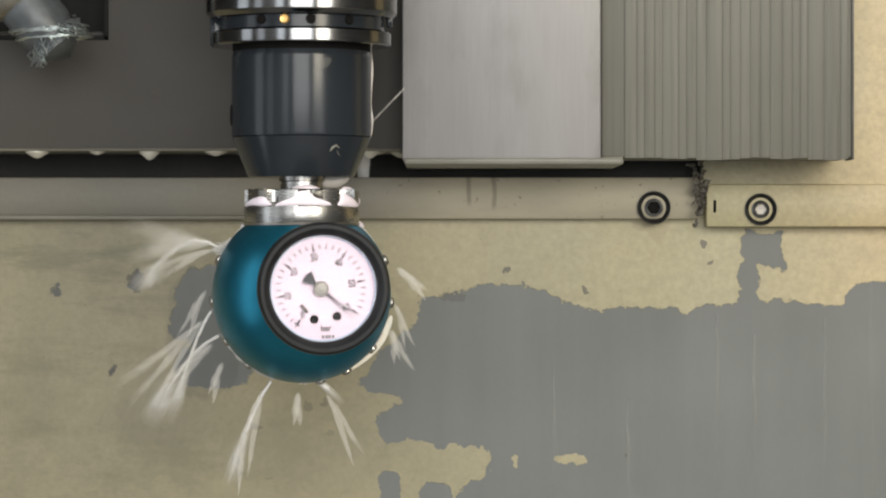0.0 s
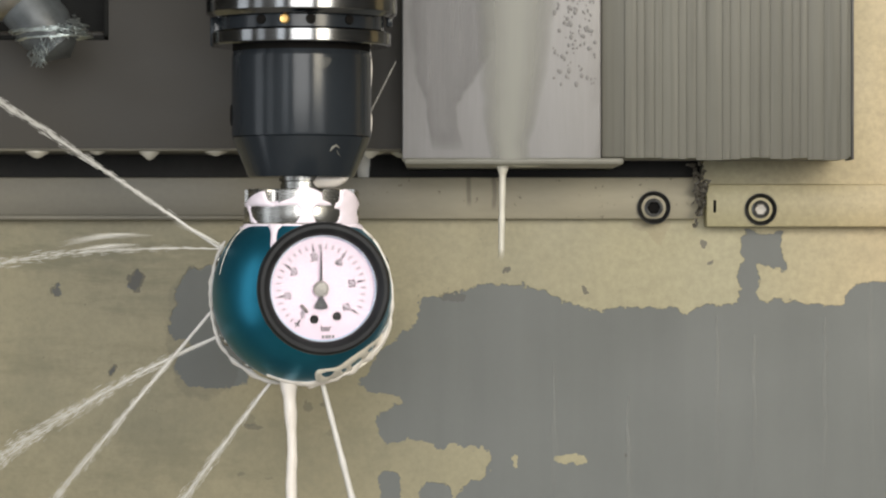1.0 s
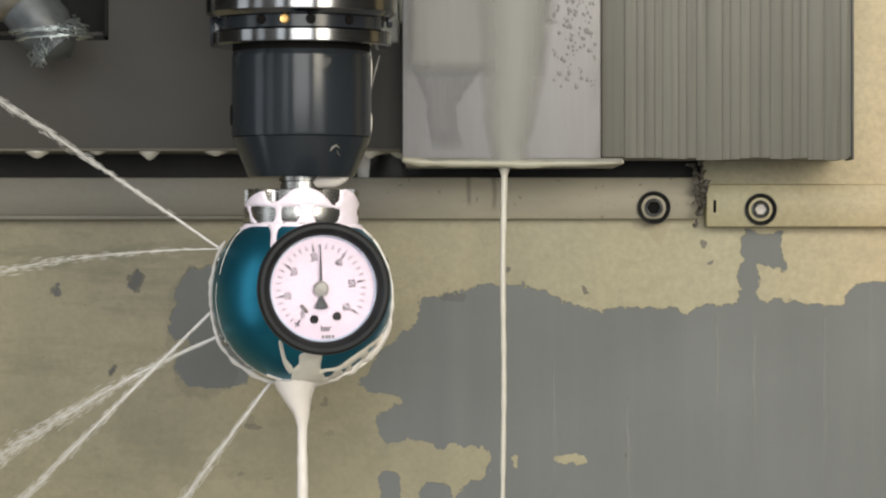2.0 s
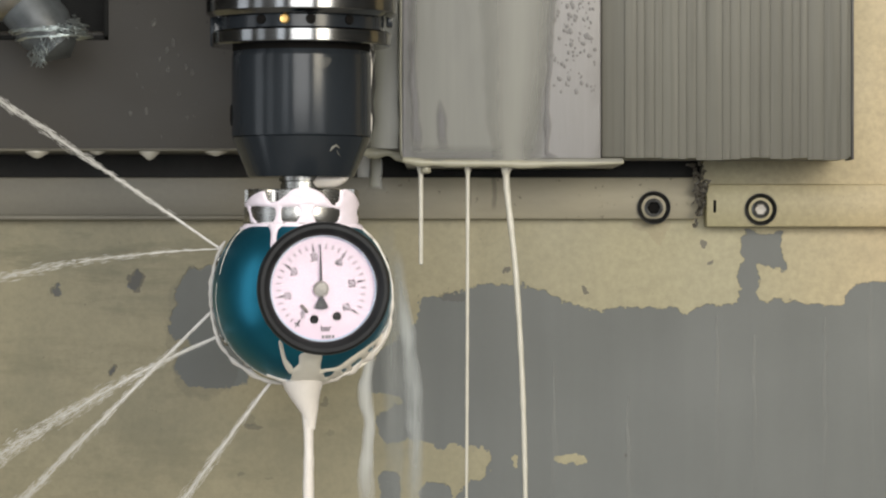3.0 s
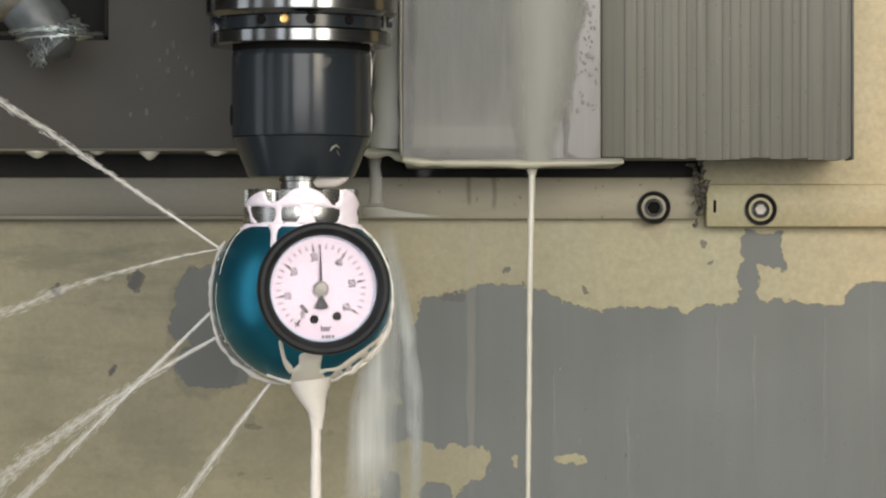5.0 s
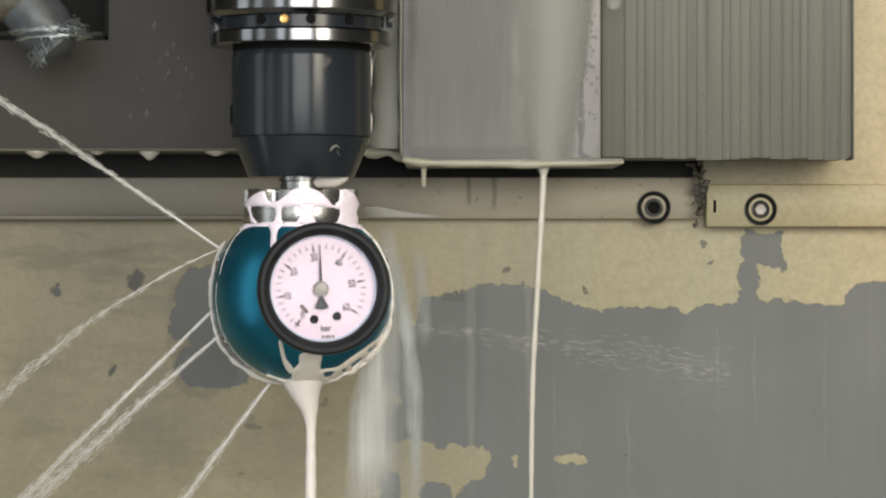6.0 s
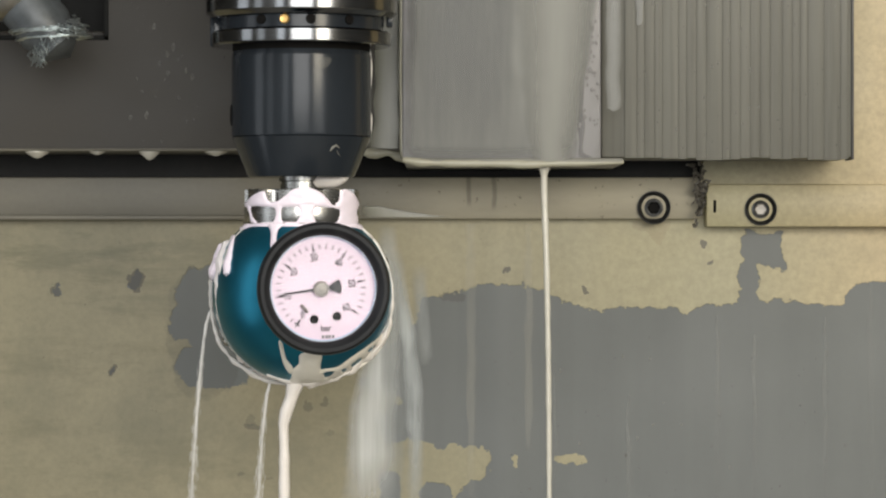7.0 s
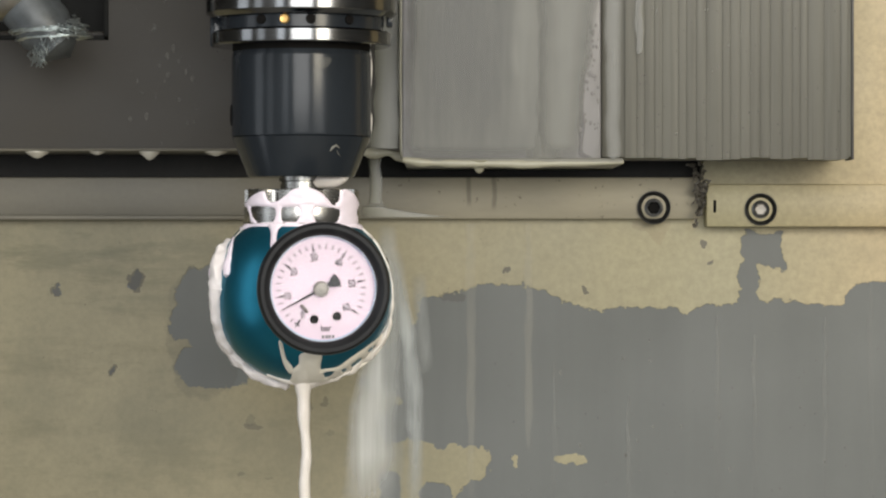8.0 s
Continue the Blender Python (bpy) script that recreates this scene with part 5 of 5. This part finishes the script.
def motions():
    # the needle
    m = NEEDLE.matrix_basis.copy()
    turn = ((0, 130), (0.05, 68), (0.1, 15), (0.15, 3), (0.2, -4), (0.3, -5), (0.4, -4), (0.5, -1), (0.7, -2), (1.0, 0), (1.5, -1), (3.0, -1), (4.5, -1), (5.8, -2), (6.0, -2), (6.2, -3), (6.3, -9),
            (6.4, -24), (6.5, -58), (6.6, -74), (6.7, -82), (6.8, -88.5), (7.0, -98), (7.2, -106), (7.4, -111), (7.6, -114), (8.0, -118.5))
    walk(NEEDLE, [(t, m @ pose(0, 0, 0, 0, 0, -a)) for t, a in turn])

    busy = [0, 0.05, 0.1, 0.15, 0.2, 0.25, 0.3, 0.35, 0.4, 0.5] + [0.6 + 0.2 * k for k in range(28)] + [6.3, 6.4, 6.45, 6.5, 6.55, 6.6, 6.7, 6.8, 6.9, 7.0, 7.05, 7.1, 7.15, 7.2, 7.3, 7.4, 7.6, 8.0]
    for number, (made, root, way, sag, stop, late, sway) in enumerate(JETS):
        def line_at(t, root=root, way=way, sag=sag, sway=sway, number=number):
            wob = 0.012 * sway * noise.noise(Vector((t * 1.9, root.z * 0.37, 0))) if t < 6.3 else 0
            w = Vector(way)
            w.z += wob
            late_turn = {-0.42: (-0.43, -2.2e-4), -0.20: (-0.25, 3.0e-4)}.get(way[2], (0, 0))
            f = between(((0, 0), (4.7, 0), (5.8, 1)), t)
            w.z += late_turn[0] * f
            if way[2] == -0.985:
                w.z += between(((0, -0.5), (0.1, -0.6), (0.2, -1.4), (0.3, -3.5), (0.4, -1.2), (0.5, -0.4), (0.7, -0.25), (1.0, -0.2), (1.3, 0)), t)
            if way[2] == -0.20:
                w.z += between(((0, 0.26), (0.3, 0.26), (0.8, 0.35), (1.0, 0.24), (1.2, 0.30), (1.4, 0.21), (1.7, 0.20), (2.8, 0.17), (4.5, 0.13), (4.7, 0.12), (5.8, 0.04), (6.2, 0.0)), t)
            return jet_line(root, w, sag + late_turn[1] * f, pressure(t))
        key_strand(made, 0.002, busy, line_at, lambda t, late=late: 150 + 5000 * max(0, t - late) - (160 if t < late else 0), lambda t, stop=stop: min(1750, GRAVITY * 0.5 * max(0, t - stop) ** 2))

    # the early jet swings down into the pouring foot and is gone
    def early_line(t):
        a = between(((0, 1.1), (0.3, 1.0), (0.5, 0.92), (0.6, 0.68), (0.8, 0.38), (1.0, 0.26), (1.15, 0.05), (1.3, -0.05)), t)
        return jet_line(drawn(571, 680), (a, 0, -1), 6e-5, 1.0)
    key_strand(early_pieces, 0.004, [0, 0.1, 0.2, 0.3, 0.4, 0.6, 0.8, 0.9, 1.0, 1.1, 1.2, 1.3, 1.4, 1.5, 8.0], early_line, lambda t: 60 + 2500 * t - 60 * (t <= 0), lambda t: min(1500, GRAVITY * 0.5 * max(0, t - 1.15) ** 2))
    key_strand(rear_pieces, 0.045, [0, 0.1, 0.3, 0.6, 1.0, 1.6, 2.4, 6.2, 6.4, 6.6, 8.0],
               lambda t: jet_line(drawn(634, 242), (between(((0, 0.95), (1.0, 0.5), (2.4, 0.2)), t), 0, 1), 3e-5, 1.0), lambda t: 105 + 30 * min(1, t), lambda t: -900 * min(1, max(0, t - 6.2) * 4))

    # the pouring foot
    foot_x = ((0.4, 484), (0.6, 504), (0.8, 512), (1.0, 516), (1.2, 530), (1.5, 538), (1.7, 532), (2.8, 544), (3.0, 546), (3.5, 560), (4.0, 561), (4.5, 564), (4.7, 560), (5.8, 556), (6.0, 550), (6.2, 534),
              (6.4, 534), (6.5, 515), (6.6, 506), (6.8, 516), (7.0, 503), (7.2, 503), (7.4, 510), (7.5, 528), (7.6, 530), (7.8, 535), (8.0, 540))

    def foot_line(t):
        x = between(foot_x, t)
        top = between(((0, 520), (1.0, 508), (1.5, 546), (4.5, 546), (6.2, 540), (6.5, 536), (7.0, 530), (8.0, 534)), t)
        w = 4 * noise.noise(Vector((t * 2.3, 1, 0)))
        pts = spline([(top, 650), (top + (x - top) * 0.5, 700), (x - w, 745), (x + w, 800), (x - w * 0.5, 850), (x, 900), (x, 1000)], 4)
        return [drawn(p[0], p[1]) for p in pts]
    key_strand(foot_pieces, -0.004, [0, 0.3, 0.4, 0.5] + [0.6 + 0.2 * k for k in range(28)] + [6.3, 6.4, 6.5, 6.6, 6.8, 7.0, 7.2, 7.4, 7.5, 7.6, 7.8, 8.0], foot_line,
               lambda t: max(0, min(1, (t - 0.25) / 0.2)) * 330, lambda t: -20 * max(0, min(1, (0.45 - t) / 0.2)))

    slide(FUNNEL, [(0, -40, 0, 110), (0.9, -40, 0, 110), (1.2, -25, 0, 0), (1.5, -17, 0, 0), (1.7, -22, 0, 0), (2.8, -12, 0, 0), (3.5, 2, 0, 0), (4.0, 3, 0, 0), (4.5, 6, 0, 0), (5.8, -1, 0, 0), (6.0, -7, 0, 4), (6.2, -18, 0, 30), (6.4, -20, 0, 110), (8.0, -20, 0, 110)])

    # streams off the cover's lower edge
    main_x = ((0, 890), (1.0, 890), (1.5, 890), (2.8, 898), (3.5, 897), (4.2, 912), (4.5, 935), (4.7, 938), (5.8, 954), (6.0, 962), (6.5, 972), (7.0, 964), (8.0, 960))
    low_x = ((0, 890), (1.2, 882), (1.5, 880), (2.8, 905), (3.0, 930), (3.2, 905), (3.5, 887), (4.2, 898), (4.5, 926), (5.8, 952), (6.0, 940), (6.2, 948), (6.5, 953), (7.0, 972), (8.0, 962))

    def main_line(t):
        a, b = between(main_x, t), between(low_x, t)
        w = 3 * noise.noise(Vector((t * 2.7, 7, 0)))
        return [drawn(p[0], p[1]) for p in spline([(a, 284), (a - 1, 330), (a + (b - a) * 0.45 + w, 480), (a + (b - a) * 0.85 - w, 680), (b, 882), (b, 1000)], 4)]
    steady = [1.3, 1.6, 2.0, 2.4, 2.8, 3.0, 3.2, 3.5, 3.8, 4.0, 4.2, 4.5, 4.7, 5.2, 5.8, 6.0, 6.2, 6.5, 6.8, 7.0]
    key_strand(fall_main, 0.076, [0, 0.85, 0.9, 0.95, 1.0, 1.05, 1.1, 1.15, 1.2] + steady + [7.2, 7.25, 7.3, 7.35, 7.4, 7.5, 8.0], main_line,
               lambda t: 640 if t > 1.2 else (0 if t < 0.85 else GRAVITY * 0.22 * (t - 0.85) ** 2), lambda t: (-60 if t < 0.85 else -60 * max(0, 1 - (t - 0.85) / 0.1)) + min(1500, GRAVITY * 0.5 * max(0, t - 7.22) ** 2))
    MID_X = ((0, 828), (3.0, 828), (3.5, 845), (4.0, 853), (8.0, 853))
    key_strand(fall_mid, 0.076, [0, 2.0, 2.1, 2.2, 2.3, 2.6, 3.0, 3.25, 3.5, 3.8, 4.0, 4.1, 4.15, 4.2, 4.25, 4.3, 4.4, 8.0], lambda t: [drawn(between(MID_X, t) + k, v) for k, v in ((0, 284), (-1, 600), (-3, 1000))],
               lambda t: max(0, min(1, (t - 2.0) / 0.25)) * 640, lambda t: -60 * max(0, min(1, (2.1 - t) / 0.1)) + min(1500, GRAVITY * 0.5 * max(0, t - 4.1) ** 2))
    key_strand(fall_side, 0.076, [0, 2.2, 2.3, 2.5, 3.0, 3.5, 4.0, 4.1, 4.15, 4.2, 4.3, 4.4, 8.0], lambda t: [drawn(745, 284), drawn(745, 600), drawn(746, 1000)],
               lambda t: max(0, min(1, (t - 2.2) / 0.2)) * 170, lambda t: -60 * max(0, min(1, (2.3 - t) / 0.1)) + min(1500, GRAVITY * 0.5 * max(0, t - 4.1) ** 2))

    key_strand(fall_late, 0.076, [0, 4.2, 4.3, 4.4, 4.5, 4.6, 4.65, 4.7, 4.8, 4.9, 5.0, 8.0], lambda t: [drawn(834, 284), drawn(834, 600), drawn(833, 1000)],
               lambda t: max(0, min(1, (t - 4.3) / 0.25)) * 190, lambda t: -60 * max(0, min(1, (4.35 - t) / 0.1)) + min(1500, GRAVITY * 0.5 * max(0, t - 4.6) ** 2))
    slide(LATE_DROP, [(0, 0, 0.03, 24), (7.4, 0, 0.03, 24), (7.6, 0, 0, 4), (8.0, 0, 0, 0)])

    # splashes and loose drops
    for ob, t0, root, vel, length in FLYERS:
        times = [0.0] + ([t0 - 0.03] if t0 > 0.05 else []) + [max(t0, 0) + 0.05 * k for k in range(9)] + [8.0]
        rows = []
        for t in sorted(set(round(x, 3) for x in times)):
            s = min(max(0.0, t - t0), 0.7)
            p = root + vel * s + Vector((0, 0, -0.5 * GRAVITY * s * s))
            v = vel + Vector((0, 0, -GRAVITY * s))
            d = v.normalized()
            if s <= 0:
                p = root - d * (length + 8)
            if p.z < -2400:
                p.z, d = -2400, Vector((1, 0, 0))
            q = d.to_track_quat("X", "Z").to_matrix().to_4x4()
            rows.append((t, Matrix.Translation(Vector((mm(p.x), 0.0, Z0 + mm(p.z)))) @ q))
        walk(ob, rows)

    # films sliding down the covers
    slide(FILM_RUN, [(0, -20, 0, 430), (0.3, -20, 0, 330), (0.5, -10, 0, 260), (0.8, 0, 0, 60), (1.0, 0, 0, 4), (1.5, 0, 0, 0), (3.5, 12, 0, 0), (4.5, 40, 0, 0), (5.8, 62, 0, 0), (6.5, 78, 0, 0), (7.2, 70, 0, 0), (7.6, 64, 0.0008, 2), (8.0, 60, 0.0012, 4)])
    slide(FILM_WET, [(0, 0, 0, 330), (0.25, 0, 0, 200), (0.5, 0, 0, 60), (0.9, 0, 0, 0), (8.0, 0, 0, 0)])
    slide(DROPS, [(0, 0, 0, 260), (0.2, 0, 0, 200), (0.5, 0, 0, 20), (1.0, 0, 0, 0), (3.5, 0, 0, -20), (5.8, 4, 0, -60), (8.0, 6, 0, -80)])
    slide(SPAT_RIB, [(0, 0, 0.0015, 0), (3.6, 0, 0.0015, 0), (4.6, 0, 0.0002, 0), (5.8, 0, 0, 0), (8.0, 0, 0, -12)])
    slide(SPAT_DARK, [(0, 0, 0.0015, 0), (1.7, 0, 0.0015, 0), (3.0, 0, 0, 0), (8.0, 0, 0, -10)])
    slide(SPAT_WALL, [(0, 0, 0.0015, 0), (3.5, 0, 0.0015, 0), (4.6, 0, 0, 0), (8.0, 0, 0, -8)])
    slide(FILM_WIDE, [(0, 0, 0, 400), (1.5, 0, 0, 330), (2.0, 0, 0, 150), (2.8, 0, 0, 0), (8.0, 0, 0, 0)])
    slide(FILM_EDGE, [(0, 0, 0, 400), (1.7, 0, 0, 330), (2.2, 0, 0, 150), (2.8, 0, 0, 0), (4.0, 4, 0, 0), (4.5, 12, 0, 0), (5.8, 60, 0.0008, 0), (8.0, 60, 0.0008, 0)])
    for ob in FILM_STREAKS:
        slide(ob, [(0, 0, 0.002, 0), (2.3, 0, 0.002, 0), (2.8, 0, 0, 0), (4.7, 6, 0, -6), (5.8, 8, 0.002, -10), (8.0, 8, 0.002, -10)])
    slide(FILM_NEXT, [(0, -10, 0, 400), (4.0, -10, 0, 340), (4.8, -8, 0, 120), (5.8, -4, 0, 0), (8.0, 4, 0, 0)])
    slide(FILM_OLIVE, [(0, 0, 0, 420), (3.8, 0, 0, 360), (4.6, 0, 0, 150), (5.6, 0, 0, 0), (8.0, 0, 0, 0)])
    slide(FILM_STRIP, [(0, 0, 0, 400), (5.8, 0, 0, 290), (6.5, 0, 0, 150), (7.0, 0, 0, 85), (7.5, 0, 0, 30), (8.0, 0, 0, 0)])
    slide(FILM_TIP, [(0, 0, 0, 300), (6.0, 0, 0, 160), (7.0, 0, 0, 50), (8.0, 0, 0, 0)])
    slide(FILM_LEFT, [(0, 0, 0, 400), (1.5, 0, 0, 330), (2.2, 0, 0, 120), (2.8, 0, 0, 0), (8.0, 0, 0, 0)])
    slide(RUN_A, [(0, 0, 0, 668), (3.4, 0, 0, 660), (3.6, 0, 0, 260), (3.9, 0, 0, 0), (4.1, 0, 0, -10), (4.5, 4, 0, -190), (4.9, 8, 0, -420), (5.8, 10, 0, -450), (8.0, 10, 0, -480)])
    slide(RUN_H, [(0, 0, 0, 668), (4.05, 0, 0, 660), (4.25, 0, 0, 240), (4.5, 0, 0, 0), (8.0, 0, 0, 0)])
    slide(RUN_B, [(0, 0, 0, 668), (1.9, 0, 0, 660), (2.3, 0, 0, 250), (2.7, 0, 0, 0), (8.0, 0, 0, 0)])
    slide(RUN_C, [(0, 0, 0, 390), (4.7, 0, 0, 380), (5.8, 0, 0, 60), (7.0, 0, 0, 0), (8.0, 0, 0, -14)])
    slide(RUN_E, [(0, 0, 0, 668), (2.9, 0, 0, 660), (3.4, 0, 0, 260), (4.0, 0, 0, 0), (8.0, 0, 0, 0)])
    slide(RUN_F, [(0, 0, 0, 540), (4.7, 0, 0, 530), (5.6, 0, 0, 200), (6.8, 0, 0, 0), (8.0, 0, 0, 0)])
    slide(RUN_G, [(0, 0, 0, 668), (1.9, 0, 0, 660), (2.5, 0, 0, 200), (2.9, 0, 0, 0), (3.7, 0, 0, -30), (4.4, 0, 0, -360), (8.0, 0, 0, -420)])
    slide(RUN_D, [(0, 0, 0, 668), (1.8, 0, 0, 660), (2.4, 0, 0, 250), (3.0, 0, 0, 0), (8.0, 0, 0, 0)])
    slide(RUN_RAIL, [(0, 0, 0.004, 4), (2.9, 0, 0.004, 4), (3.4, 0, 0, 0), (8.0, 0, 0, 0)])
    slide(FLOW_LEFT, [(0, 0, 0.0, 122), (2.75, 0, 0.0, 122), (3.0, 0, 0.0, 30), (3.15, 0, 0, 0), (5.2, 0, 0, 0), (5.4, 0, 0.0, 122), (7.65, 0, 0.0, 122), (7.8, 0, 0, 30), (8.0, 0, 0, 0)])
    slide(LIP_BARE, [(0, 0, 0.008, 6), (0.7, 0, 0.008, 6), (1.2, 0, 0.001, 1), (2.5, 0, 0, 0), (8.0, 0, 0, 0)])
    slide(LIP_SEAM, [(0, 0, 0.004, 420), (1.7, 0, 0.004, 340), (2.2, 0, 0, 150), (2.8, 0, 0, 0), (8.0, 0, 0, 0)])
    slide(LIP_LEFT, [(0, 0, 0.010, 8), (1.8, 0, 0.010, 8), (2.6, 0, 0, 0), (8.0, 0, 0, 0)])
    slide(DRIP_LONG, [(0, -95, 0, 60), (5.7, -95, 0, 60), (5.85, -95, 0, 24), (6.0, -95, 0, 0), (6.08, -95, 0, 60), (6.16, 0, 0, 60), (6.22, 0, 0, 30), (6.3, 0, 0, 4), (6.38, 0, 0, 30), (6.5, 0, 0, 60), (7.1, 0, 0, 60), (7.3, 0, 0, 32), (7.5, 0, 0, 4), (7.58, 0, 0, 32), (8.0, 4, 0, 28)])
    slide(DRIP_MAIN, [(0, 0, 0, 65), (7.2, 0, 0, 65), (7.3, 0, 0, 20), (7.5, 0, 0, 2), (7.6, 0, 0, 36), (7.8, 0, 0, 65), (8.0, 0, 0, 65)])
    slide(DRIP_NUB, [(0, 0, 0.03, 40), (2.2, 0, 0.03, 40), (2.3, 0, 0, 34), (2.7, 0, 0, 4), (3.3, 0, 0, 0), (4.0, 54, 0, 0), (4.2, 70, 0, 2), (4.35, 80, 0.012, 16), (4.5, 80, 0.03, 40), (8.0, 80, 0.03, 40)])

    slide(RIM_LEFT, [(0, 9, 0.003, 6), (0.1, 8, 0.003, 5), (0.45, 0, 0, 0), (8.0, 0, 0, 0)])
    slide(RIM_RIGHT, [(0, -9, 0.003, 7), (0.1, -8, 0.003, 6), (0.5, 0, 0, 0), (8.0, 0, 0, 0)])

    # foam that swells out of the notches and over the head
    for k, ob in enumerate(FOAM_SWELLS):
        t0 = (0.4, 0.55, 0.3)[k]
        slide(ob, [(0, 0, 0.012, 6), (t0, 0, 0.012, 6), (t0 + 0.55, 0, 0, 0), (8.0, 0, 0, 0)])
    for k, ob in enumerate(FOAM_LEGS):
        t0 = (0.0, 0.7, 0.6, 0.1)[k]
        slide(ob, [(0, 0, 0.012, 8), (t0 + 0.01, 0, 0.012, 8), (t0 + 0.4, 0, 0, 0), (8.0, 0, 0, 0)])
    for ob, t0, t1, dy, dz in ((FOAM_EDGE, 0.3, 1.1, 0.006, 5), (FOAM_STEM, 0.15, 0.6, 0.010, 0), (FOAM_TRICKLE, 0.05, 0.5, 0.014, 4), (FOAM_DRIBBLE, 0.5, 1.0, 0.006, 14), (FOAM_LINE, 0.5, 1.0, 0.005, 6), (FOAM_INNER, 0.6, 1.4, 0.005, 2),
                               (FOAM_FOOT, 0.6, 1.1, 0.008, 10), (FOAM_LOBE, 0.8, 1.5, 0.008, 10), (FOAM_BASE, 0.4, 1.0, 0.009, 8), (FOAM_SPECK, 0.3, 0.9, 0.008, 4), (FOAM_LATE, 6.55, 7.3, 0.009, 6), (FOAM_BLOB, 6.55, 6.8, 0.012, 4), (FOAM_TEAR, 6.6, 6.95, 0.010, 10)):
        slide(ob, [(0, 26 if t0 > 6 else 0, dy, dz), (t0, 26 if t0 > 6 else 0, dy, dz), (t1, 0, 0, 0), (8.0, 0, 0, -3 if t0 > 6 else 0)])


motions()
